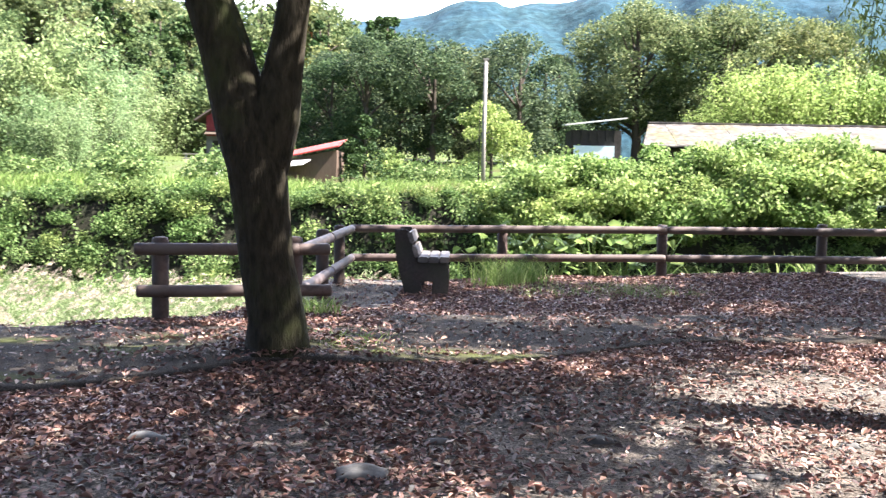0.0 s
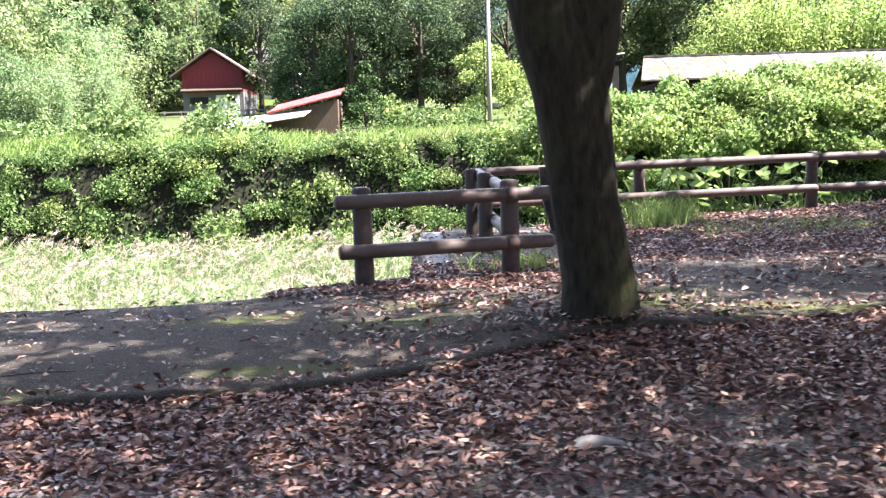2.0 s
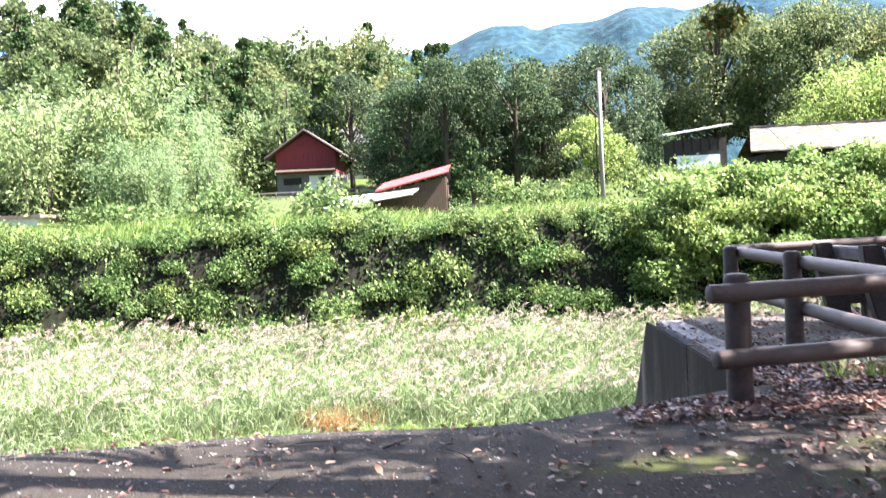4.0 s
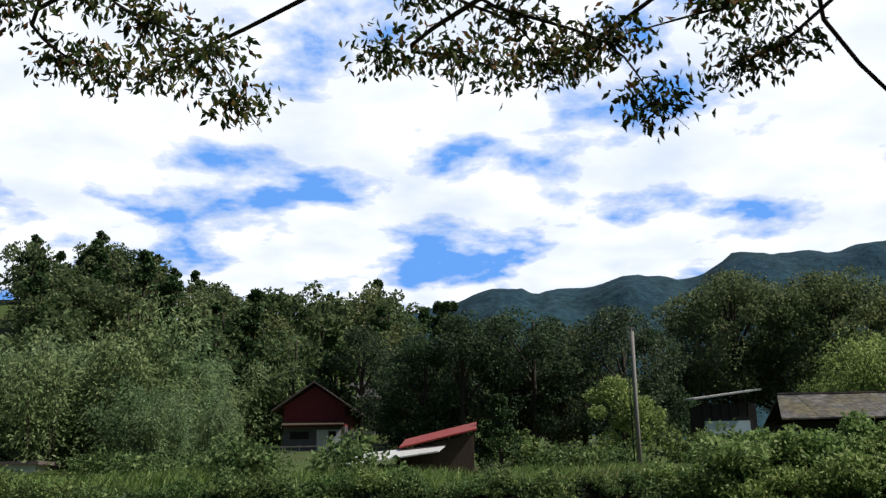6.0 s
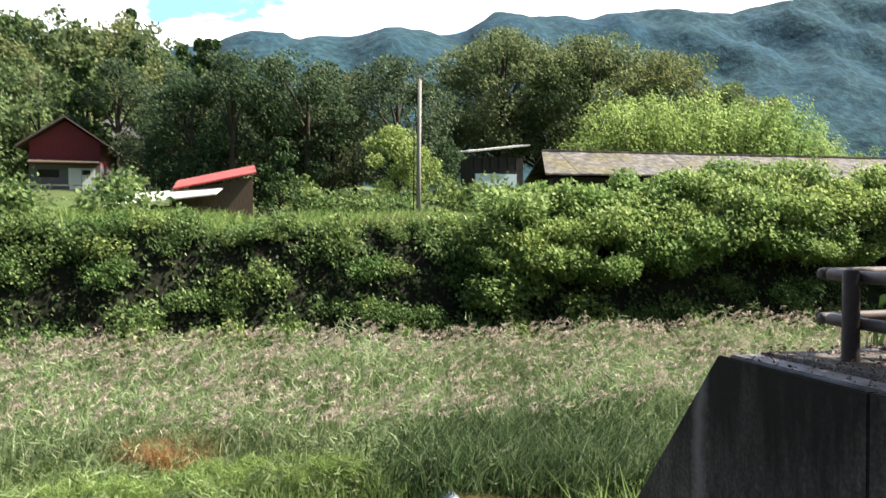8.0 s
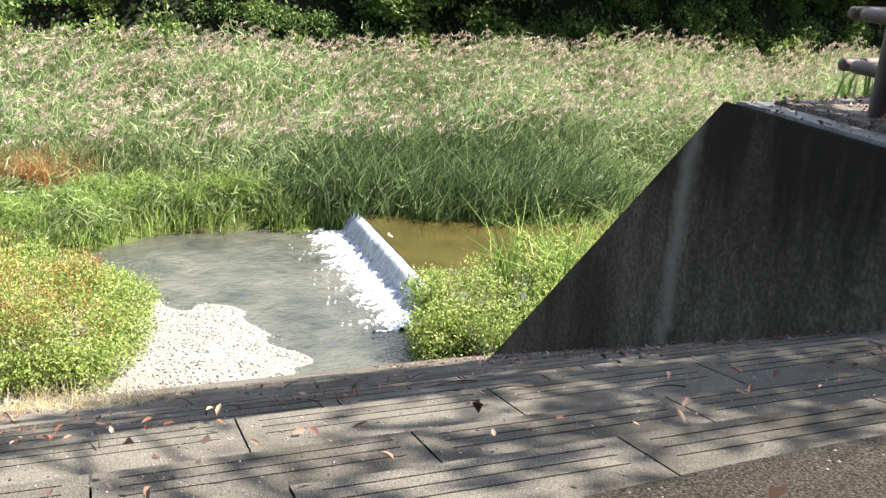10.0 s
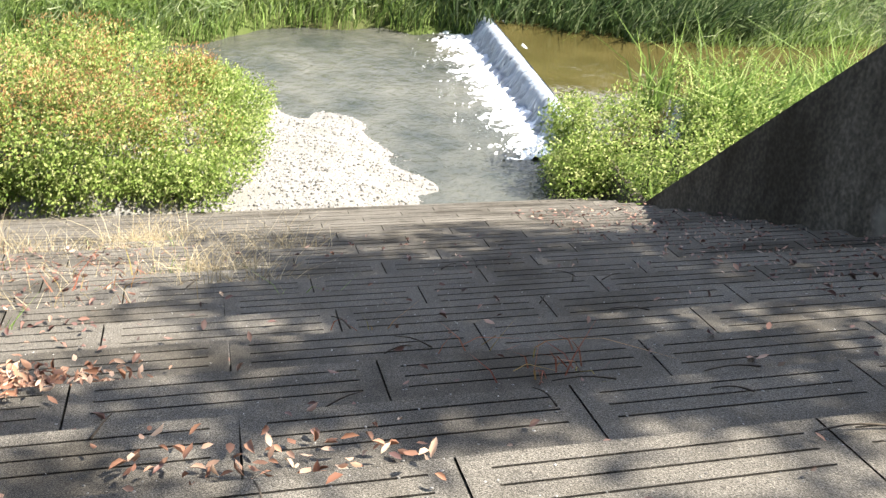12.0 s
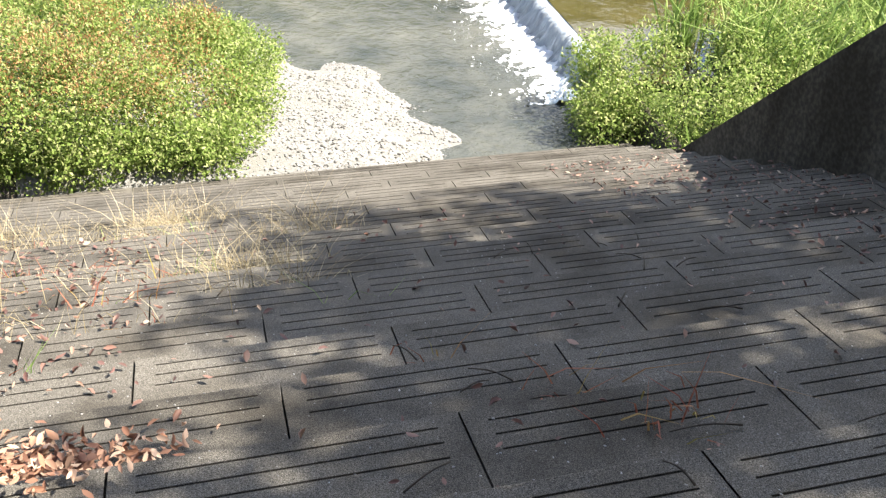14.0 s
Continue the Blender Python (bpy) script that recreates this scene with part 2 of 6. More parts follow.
M_BENCH = surface("weathered bench slat", (0.10, 0.088, 0.080), (0.21, 0.19, 0.175), (0.08, 0.068, 0.062), grain=35, patch=3, rough=0.7, bump=0.4, depth=0.004, stretch=(1, 0.15, 1))
M_BENCH_LEG = surface("dark bench support", (0.035, 0.027, 0.024), (0.075, 0.06, 0.052), (0.05, 0.05, 0.035), grain=25, patch=2, rough=0.8, bump=0.4)
M_BARK = surface("dark tree bark", (0.011, 0.009, 0.006), (0.046, 0.039, 0.026), (0.04, 0.045, 0.018), grain=24, patch=2.2, rough=0.95, bump=1.0, depth=0.03, stretch=(1, 1, 0.3), patch_at=(0.52, 0.72))
M_TWIG = surface("thin bark", (0.03, 0.025, 0.02), (0.09, 0.075, 0.06), (0.06, 0.05, 0.04), grain=40, patch=3, rough=0.9, bump=0.3)
M_ROCK = surface("grey river stone", (0.06, 0.058, 0.055), (0.17, 0.165, 0.155), (0.10, 0.095, 0.085), grain=18, patch=2.5, rough=0.8, bump=0.4, depth=0.01, pieces=0.35)
M_GRAVEL = surface("pale gravel", (0.08, 0.077, 0.070), (0.30, 0.29, 0.275), (0.17, 0.165, 0.15), grain=26, patch=1.5, rough=0.85, bump=0.6, depth=0.02)
M_LITTER = leafy("fallen leaves", [(0.0, (0.05, 0.028, 0.022)), (0.35, (0.125, 0.060, 0.048)), (0.7, (0.19, 0.10, 0.074)), (0.92, (0.29, 0.18, 0.13)), (1.0, (0.42, 0.34, 0.26))], translucent=0.12, rough=0.55, gloss=0.4)
# brighter version of the fallen leaves; the heap's sunlight is in the colour
M_HEAP = leafy("curled russet leaves toned as sunlit", [(0.0, (0.16, 0.075, 0.05)), (0.5, (0.32, 0.17, 0.11)), (1.0, (0.52, 0.38, 0.28))], translucent=0.12, rough=0.6)
M_LITTER_DRY = leafy("dry pale leaves", [(0.0, (0.20, 0.15, 0.11)), (0.6, (0.40, 0.31, 0.22)), (1.0, (0.62, 0.56, 0.46))], translucent=0.12)
M_LEAF_NEAR = leafy("overhanging leaves", [(0.0, (0.03, 0.05, 0.015)), (0.6, (0.06, 0.09, 0.02)), (0.85, (0.14, 0.13, 0.03)), (1.0, (0.22, 0.09, 0.03))], translucent=0.35)
M_FOREST = leafy("woodland leaves", [(0.0, (0.030, 0.052, 0.030)), (0.6, (0.072, 0.105, 0.056)), (1.0, (0.16, 0.20, 0.10))], translucent=0.35, tree_tint=0.35)
# lighter copy of the woodland leaves, with the sunlit tone in its colour
M_HILLWOOD = leafy("woodland leaves toned as sunlit", [(0.0, (0.055, 0.085, 0.04)), (0.6, (0.135, 0.175, 0.075)), (1.0, (0.25, 0.28, 0.13))], translucent=0.4, tree_tint=0.35)
M_CEDAR = leafy("cedar needles", [(0.0, (0.025, 0.05, 0.02)), (1.0, (0.07, 0.12, 0.04))], translucent=0.15, tree_tint=0.3)
M_BAMBOO = leafy("bamboo leaves", [(0.0, (0.13, 0.20, 0.085)), (0.6, (0.20, 0.285, 0.13)), (1.0, (0.29, 0.37, 0.19))], translucent=0.45, tree_tint=0.2)
M_BAMBOO_LIGHT = leafy("yellow-green bamboo leaves", [(0.0, (0.15, 0.24, 0.065)), (0.6, (0.26, 0.37, 0.115)), (1.0, (0.39, 0.49, 0.19))], translucent=0.45, tree_tint=0.15)
M_SHRUB = leafy("bank shrub leaves", [(0.0, (0.05, 0.09, 0.03)), (0.6, (0.12, 0.19, 0.06)), (1.0, (0.26, 0.33, 0.13))], translucent=0.35, tree_tint=0.3, gloss=0.15)
M_CREEPER = leafy("dark creeper leaves", [(0.0, (0.03, 0.055, 0.02)), (0.6, (0.075, 0.12, 0.04)), (1.0, (0.20, 0.25, 0.10))], translucent=0.25, gloss=0.15)
M_VINE = leafy("bright vine leaves", [(0.0, (0.075, 0.135, 0.035)), (0.6, (0.20, 0.285, 0.085)), (1.0, (0.38, 0.46, 0.19))], translucent=0.45, tree_tint=0.2, gloss=0.15)
M_REED = leafy("reed blades", [(0.0, (0.13, 0.195, 0.08)), (0.6, (0.26, 0.345, 0.155)), (1.0, (0.49, 0.53, 0.33))], translucent=0.42, patch=0.3, patch_tint=(0.62, 0.62, 0.60))
# darker green that stands in for a tree's shadow across the reeds
M_SHADOW_BLADES = leafy("blades darkened as in shadow", [(0.0, (0.035, 0.065, 0.025)), (0.7, (0.085, 0.135, 0.05)), (1.0, (0.26, 0.31, 0.17))], translucent=0.3)
M_PLUME = leafy("reed plumes", [(0.0, (0.33, 0.26, 0.20)), (1.0, (0.58, 0.50, 0.42))], translucent=0.35)
M_GRASS = leafy("meadow grass", [(0.0, (0.11, 0.18, 0.045)), (0.6, (0.21, 0.31, 0.08)), (1.0, (0.36, 0.42, 0.17))], translucent=0.35)
M_DRY = leafy("dry straw grass", [(0.0, (0.22, 0.17, 0.09)), (0.6, (0.40, 0.33, 0.20)), (1.0, (0.55, 0.48, 0.34))], translucent=0.25)
M_RED_WEED = leafy("reddening weeds", [(0.0, (0.20, 0.05, 0.035)), (0.6, (0.30, 0.12, 0.07)), (1.0, (0.28, 0.24, 0.07))], translucent=0.3)
M_MOUND = leafy("smartweed leaves", [(0.0, (0.12, 0.19, 0.04)), (0.6, (0.26, 0.34, 0.09)), (1.0, (0.50, 0.52, 0.24))], translucent=0.45)
M_MOUND_RED = leafy("smartweed seed heads", [(0.0, (0.26, 0.15, 0.07)), (0.6, (0.42, 0.28, 0.14)), (1.0, (0.50, 0.42, 0.22))], translucent=0.3, patch=0.9, patch_tint=(0.95, 0.62, 0.5))
M_MOSS = surface("moss", (0.035, 0.038, 0.014), (0.085, 0.09, 0.03), (0.06, 0.054, 0.042), grain=60, patch=3, bump=0.6, depth=0.01)
M_RED_ROOF = surface("rusty red sheet roof", (0.22, 0.022, 0.016), (0.34, 0.042, 0.03), (0.26, 0.06, 0.045), grain=6, patch=0.8, rough=0.75, bump=0.1)
M_WHITE_ROOF = surface("pale sheet roof", (0.50, 0.49, 0.46), (0.70, 0.69, 0.66), (0.45, 0.42, 0.37), grain=6, patch=0.7, rough=0.5, bump=0.1)
M_RED_WALL = surface("faded red boards", (0.13, 0.02, 0.025), (0.24, 0.035, 0.04), (0.16, 0.03, 0.03), grain=5, patch=0.6, rough=0.8, bump=0.2, stretch=(4, 4, 0.4))
M_GREY_WALL = surface("grey weathered boards", (0.11, 0.11, 0.12), (0.19, 0.19, 0.20), (0.14, 0.13, 0.12), grain=6, patch=0.6, rough=0.85, bump=0.2, stretch=(4, 4, 0.4))
M_BROWN_WALL = surface("brown weathered boards", (0.06, 0.042, 0.03), (0.12, 0.085, 0.065), (0.08, 0.065, 0.05), grain=6, patch=0.6, rough=0.9, bump=0.2, stretch=(4, 4, 0.4))
M_WHITE = surface("white paint", (0.70, 0.71, 0.72), (0.80, 0.80, 0.80), (0.62, 0.62, 0.61), grain=8, patch=0.9, rough=0.6, bump=0.1)
M_BLUE = surface("pale blue sheet", (0.42, 0.55, 0.62), (0.55, 0.66, 0.71), (0.5, 0.58, 0.6), grain=8, patch=0.9, rough=0.5, bump=0.1)
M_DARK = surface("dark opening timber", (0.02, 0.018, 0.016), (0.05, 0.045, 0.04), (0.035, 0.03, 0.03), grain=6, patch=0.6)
M_OLD_ROOF = surface("lichen-covered roof", (0.035, 0.030, 0.026), (0.13, 0.12, 0.11), (0.085, 0.072, 0.034), grain=1.6, patch=0.3, rough=0.8, bump=0.4, depth=0.04, patch_at=(0.46, 0.6), speck=0.4)
M_TILE_ROOF = surface("brown house roof", (0.10, 0.075, 0.068), (0.20, 0.155, 0.14), (0.15, 0.11, 0.10), grain=5, patch=0.6, rough=0.7, bump=0.2)
M_POLE = surface("pole concrete", (0.20, 0.19, 0.17), (0.30, 0.285, 0.26), (0.24, 0.22, 0.20), grain=10, patch=1, rough=0.85, bump=0.1)
# blue in the base colour stands in for distance haze
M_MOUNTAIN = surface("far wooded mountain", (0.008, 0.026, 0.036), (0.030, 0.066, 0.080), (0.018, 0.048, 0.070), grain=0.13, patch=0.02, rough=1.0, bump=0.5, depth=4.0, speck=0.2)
# near-black base colour carries the shade of the bank face
M_BANK = surface("bank earth darkened for shade", (0.008, 0.009, 0.005), (0.022, 0.021, 0.014), (0.013, 0.018, 0.008), grain=5, patch=0.6, bump=0.6, depth=0.08)
M_FOAM = surface("white water", (0.72, 0.75, 0.78), (0.92, 0.93, 0.94), (0.80, 0.84, 0.88), grain=14, patch=5, rough=0.5, bump=0.8, depth=0.05)


def water_material(name, body, ripple, strength, rough):
    m = bpy.data.materials.new(name)
    m.use_nodes = True
    nt = m.node_tree
    b = nt.nodes["Principled BSDF"]
    n = noise_node(nt, ripple, 4, 0.6, (1.0, 1.0, 1.0))
    big = noise_node(nt, 0.9, 4, 0.6)
    nt.links.new(ramp_node(nt, big, [(0.3, body[0]), (0.7, body[1])]), b.inputs["Base Color"])
    b.inputs["Roughness"].default_value, b.inputs["IOR"].default_value = rough, 1.33
    bp = nt.nodes.new("ShaderNodeBump")
    bp.inputs["Strength"].default_value, bp.inputs["Distance"].default_value = strength, 0.05
    nt.links.new(n, bp.inputs["Height"])
    nt.links.new(bp.outputs[0], b.inputs["Normal"])
    return m


M_WATER = water_material("shallow rippled river", ((0.025, 0.03, 0.026), (0.085, 0.085, 0.07)), 5.0, 1.0, 0.06)
M_PEBBLE = leafy("pale pebbles", [(0.0, (0.09, 0.087, 0.080)), (0.5, (0.20, 0.195, 0.185)), (1.0, (0.40, 0.39, 0.375))], translucent=0.0, rough=0.8)
M_POOL = water_material("still brown pool", ((0.035, 0.030, 0.010), (0.06, 0.05, 0.018)), 4.0, 0.12, 0.05)

# ---- mesh tools ----
RNG = np.random.default_rng(7)


def mesh_of(name, verts, faces, mat, smooth=False):
    """A mesh from arrays: verts (n, 3); faces a list of (m, k) index arrays."""
    me = bpy.data.meshes.new(name)
    verts = np.asarray(verts, dtype=np.float32)
    faces = [np.asarray(f, dtype=np.int32) for f in (faces if isinstance(faces, list) else [faces]) if len(f)]
    me.vertices.add(len(verts))
    me.vertices.foreach_set("co", verts.ravel())
    loops = np.concatenate([f.ravel() for f in faces])
    sizes = np.concatenate([np.full(len(f), f.shape[1], dtype=np.int32) for f in faces])
    me.loops.add(len(loops))
    me.loops.foreach_set("vertex_index", loops)
    me.polygons.add(len(sizes))
    me.polygons.foreach_set("loop_start", np.concatenate([[0], np.cumsum(sizes)[:-1]]).astype(np.int32))
    if smooth:
        me.polygons.foreach_set("use_smooth", np.ones(len(sizes), dtype=bool))
    me.update(calc_edges=True)
    me.validate()
    me.materials.append(mat)
    return me


def thing(name, data=None, label="", category="", group="", kind="", at=None):
    ob = new(name, data)
    if at is not None:
        ob.matrix_basis = at
    return tagged(ob, label, category, group, kind)


def bm_mesh(name, bm, mat, smooth=False):
    me = bpy.data.meshes.new(name)
    bm.to_mesh(me)
    bm.free()
    if smooth:
        me.polygons.foreach_set("use_smooth", np.ones(len(me.polygons), dtype=bool))
    me.materials.append(mat)
    return me


def part(name, data, parent, label="", at=None):
    """One mesh object under a thing or a part, in the parent's own space."""
    ob = new(name, data)
    ob.parent = parent
    if at is not None:
        ob.matrix_basis = at
    if label:
        ob["label"] = label
    return ob


def box(bm, lo, hi, bevel=0.0):
    made = bmesh.ops.create_cube(bm, size=1.0)
    c = [(a + b) / 2 for a, b in zip(lo, hi)]
    s = [b - a for a, b in zip(lo, hi)]
    for v in made["verts"]:
        v.co = Vector([c[i] + v.co[i] * s[i] for i in range(3)])
    if bevel:
        edges = list({e for v in made["verts"] for e in v.link_edges})
        bmesh.ops.bevel(bm, geom=edges, offset=bevel, segments=2, affect="EDGES")
    return bm


def box_mesh(name, lo, hi, mat, bevel=0.0):
    return bm_mesh(name, box(bmesh.new(), lo, hi, bevel), mat)


def prism_mesh(name, outline, axis, a, b, mat, bevel=0.0):
    """An outline in the two other axes, drawn out along axis from a to b."""
    bm = bmesh.new()
    order = {"x": (1, 2, 0), "y": (0, 2, 1), "z": (0, 1, 2)}[axis]
    ends = []
    for s in (a, b):
        ring = []
        for u, v in outline:
            p = [0, 0, 0]
            p[order[0]], p[order[1]], p[order[2]] = u, v, s
            ring.append(bm.verts.new(p))
        ends.append(ring)
    n = len(outline)
    bm.faces.new(ends[0])
    bm.faces.new(ends[1][::-1])
    for i in range(n):
        bm.faces.new((ends[0][i], ends[1][i], ends[1][(i + 1) % n], ends[0][(i + 1) % n]))
    bmesh.ops.recalc_face_normals(bm, faces=bm.faces)
    if bevel:
        bmesh.ops.bevel(bm, geom=list(bm.edges), offset=bevel, segments=2, affect="EDGES")
    return bm_mesh(name, bm, mat)


def tube_arrays(points, radii, sides=10, wobble=0.0, rng=RNG, cap=True):
    """Rings along a line of points: verts and quads, with end caps as quads' fans left to the caller's shape."""
    points = np.asarray(points, float)
    n = len(points)
    tang = np.gradient(points, axis=0)
    tang /= np.linalg.norm(tang, axis=1)[:, None] + 1e-9
    ref = np.array([0.0, 0.0, 1.0]) if abs(tang[0][2]) < 0.9 else np.array([1.0, 0.0, 0.0])
    verts, quads = [], []
    u = np.cross(tang[0], ref)
    for i in range(n):
        u = u - tang[i] * np.dot(u, tang[i])
        u /= np.linalg.norm(u) + 1e-9
        v = np.cross(tang[i], u)
        a = np.linspace(0, 2 * np.pi, sides, endpoint=False)
        r = radii[i] * (1 + wobble * rng.standard_normal(sides))
        verts.append(points[i] + (np.cos(a) * r)[:, None] * u + (np.sin(a) * r)[:, None] * v)
    for i in range(n - 1):
        a = np.arange(sides)
        b = (a + 1) % sides
        quads.append(np.stack([i * sides + a, i * sides + b, (i + 1) * sides + b, (i + 1) * sides + a], 1))
    tris = []
    verts = np.concatenate(verts)
    if cap:
        for ring, flip in ((0, True), (n - 1, False)):
            c = len(verts)
            verts = np.vstack([verts, points[ring]])
            a = ring * sides + np.arange(sides)
            b = ring * sides + (np.arange(sides) + 1) % sides
            tri = np.stack([b, a, np.full(sides, c)], 1) if flip else np.stack([a, b, np.full(sides, c)], 1)
            tris.append(tri)
    return verts, np.concatenate(quads), (np.concatenate(tris) if tris else np.zeros((0, 3), int))


def merged(pieces):
    """Joins (verts, quads, tris) pieces into one."""
    vs, qs, ts, o = [], [], [], 0
    for v, q, t in pieces:
        vs.append(v)
        qs.append(q + o)
        ts.append(t + o)
        o += len(v)
    return np.concatenate(vs), [np.concatenate(qs), np.concatenate(ts)]


def unit(v):
    return v / (np.linalg.norm(v, axis=-1, keepdims=True) + 1e-9)


def leaf_arrays(centres, ways, size, width, rng=RNG, fold=0.15):
    """One four-cornered pointed leaf at each centre, along its way."""
    n = len(centres)
    ways = unit(ways)
    side = unit(np.cross(ways, rng.standard_normal((n, 3))))
    up = np.cross(side, ways)
    size = np.broadcast_to(size, (n,))[:, None]
    w = size * width
    base = centres - ways * size * 0.5
    tip = centres + ways * size * 0.5 - up * size * fold
    mid = centres + up * size * fold * 0.5
    v = np.stack([base, mid + side * w * 0.5, tip, mid - side * w * 0.5], 1).reshape(-1, 3)
    return v, np.arange(4 * n).reshape(n, 4)


def curled_leaves(centres, ways, size, width, rng=RNG, curl=0.35):
    """Dead oval leaves, folded along the midrib: two halves whose sides stand up."""
    n = len(centres)
    ways = unit(ways)
    side = unit(np.cross(ways, np.array([0, 0, 1.0]) + 0.35 * rng.standard_normal((n, 3))))
    up = np.cross(side, ways)
    size = np.broadcast_to(size, (n,))[:, None]
    w = size * width * (0.35 + 0.25 * rng.random((n, 1)))
    lift = up * size * curl * (rng.random((n, 1)) - 0.25)
    base, tip = centres - ways * size * 0.5, centres + ways * size * 0.5 + up * size * 0.2 * rng.standard_normal((n, 1))
    v = np.stack([base, base + ways * size * 0.3 + side * w + lift, base + ways * size * 0.68 + side * w * 0.9 + lift, tip,
                  base + ways * size * 0.68 - side * w * 0.9 + lift, base + ways * size * 0.3 - side * w + lift], 1).reshape(-1, 3)
    i = np.arange(n)[:, None] * 6
    return v, np.concatenate([i + np.array([[0, 1, 2, 3]]), i + np.array([[0, 3, 4, 5]])])


def lobes_leaves(lobes, per, size, width, rng, droop=0.2, shell=0.75, spread=1.0):
    """Leaves over rounded lobes (x, y, z, rx, ry, rz): mostly near the surface, with ragged ends."""
    lobes = np.asarray(lobes, float)
    k = np.repeat(np.arange(len(lobes)), per)
    d = unit(rng.standard_normal((len(k), 3)))
    r = shell + (1.08 - shell) * rng.random(len(k)) ** 0.7
    r *= 1 + 0.12 * rng.standard_normal(len(k))
    c = lobes[k, :3] + d * lobes[k, 3:] * r[:, None]
    w = d * spread + 0.8 * rng.standard_normal((len(k), 3)) + np.array([0, 0, -droop])
    s = size * (0.7 + 0.6 * rng.random(len(k)))
    return leaf_arrays(c, w, s, width, rng)


def blade_arrays(base, height, lean, width, rng=RNG):
    """Grass blades: two joints and a tip, bending along lean."""
    n = len(base)
    a = rng.random(n) * 2 * np.pi
    side = np.stack([np.cos(a), np.sin(a), np.zeros(n)], 1) * np.broadcast_to(width, (n,))[:, None] * 0.5
    h = np.broadcast_to(height, (n,))[:, None]
    up = np.array([0, 0, 1.0])
    mid = base + up * h * 0.55 + lean * h * 0.25
    tip = base + up * h * 0.95 + lean * h
    v = np.stack([base - side, base + side, mid + side * 0.9, mid - side * 0.9, tip], 1).reshape(-1, 3)
    i = np.arange(n)[:, None] * 5
    return v, [i + np.array([[0, 1, 2, 3]]), i + np.array([[3, 2, 4]])]


def smooth01(t):
    t = np.clip(t, 0, 1)
    return t * t * (3 - 2 * t)


def wave(x, y, scale, seed=0):
    """Cheap smooth unevenness for arrays, within about -1 to 1."""
    r = np.random.default_rng(seed)
    out = 0
    for k in range(6):
        a, p, f = r.random() * 2 * np.pi, r.random() * 6.28, (0.6 + 1.3 * r.random()) / scale
        out = out + np.sin((np.cos(a) * x + np.sin(a) * y) * f * 6.28 + p)
    return out / 3.2

# ---- ground, path, steps, wall ----
WATER_LOW, WATER_HIGH = -5.10, -4.62
RUN, RISE = 0.519, 0.2557
LEAN = 0.095   # fall of a tread from back to nosing
STEP_Y, STEP_Z = 11.12, -0.866   # nosing of the row numbered nought


def plateau(x, y):
    return (-0.04 + 0.13 * smooth01((y - 4.5) / 2.5) - 0.022 * np.maximum(0, -3 - x) * smooth01((x + 22) / 6) - 0.3 * smooth01((-x - 16) / 8)
            + 0.035 * np.clip(x, 0, 9) * smooth01((y - 9) / 4) + 0.018 * wave(x, y, 3.1, 1) * smooth01((y + 4) / 4) - 0.16 * smooth01((y - 7.9) / 1.3) * np.clip((-1.9 - x) / 2.0, 0, 1) + 0.12 * np.exp(-((x + 1.15) ** 2 + (y - 6.6) ** 2) / 0.5))


def land(x, y):
    """Height of the ground: the park terrace, the river bed, the far bank and the hills."""
    x, y = np.asarray(x, float), np.asarray(y, float)
    top = plateau(x, y)
    west = np.where(y < 8.8, top, np.interp(y, [8.8, 9.1, 19.3, 20.0, 25], [-0.3, -0.8, -5.5, -5.4, -5.4]))
    east = np.where(y < 14.4, top, np.interp(y, [14.4, 14.9, 19.2, 21.2, 21.9, 25], [0.05, -0.3, -4.45, -4.6, -5.15, -5.15]))
    steep = np.where(y < 13.9, top, np.interp(y, [13.9, 14.1, 18.4, 19.2, 21.2, 21.9, 25], [0.0, -0.45, -4.85, -4.75, -4.8, -5.15, -5.15]))
    east = steep + (east - steep) * smooth01((x + 1.0) / 0.7)
    near = west + (east - west) * smooth01((x + 2.15) / 0.25)
    bar = 0.46 * smooth01(1.6 - 1.1 * np.hypot((x + 7.75) / 3.2, (y - 20.1) / 3.6) + 0.10 * wave(x, y, 1.3, 22)) * (y > 19.3)
    near = near + np.where(y > 19.3, bar, 0) + 0.15 * smooth01((-x - 7.9) / 1.5) * smooth01((24.6 - y) / 1.0) * (y > 19.6)
    shore = np.interp(x, [-14, -8.6, -6, -3, -2, 0.5, 2, 7], [25.3, 26.0, 27.4, 27.2, 26.4, 25.3, 24.7, 24.4]) + 0.15 * wave(x, y * 0, 2.0, 3)
    far = np.interp(y - (shore - 25.5), [24.4, 25.6, 30, 36], [-5.4, -4.72, -4.25, -3.3])
    far = np.where(y > 33, np.interp(y, [33, 36, 38.3, 40.2, 42, 80, 150, 260], [-3.65, -3.3, -2.9, 1.2, 1.55, 4.6, 7.0, 9.0]), far)
    far = far + 0.25 * wave(x, y, 7.0, 5) * smooth01((y - 27) / 6) + 0.28 * wave(x, y, 1.7, 6) * smooth01((y - 36) / 1.5) * smooth01((41 - y) / 1.0)
    far = far + 17 * smooth01((y - 85) / 65) * (1 - smooth01((x + 25) / 45)) + 8 * smooth01((-x - 38) / 30) * smooth01((y - 50) / 40)
    return np.where(y < 23.9, near, far)


def axis(*spans):
    return np.unique(np.round(np.concatenate([np.arange(a, b, s) for a, b, s in spans]), 3))


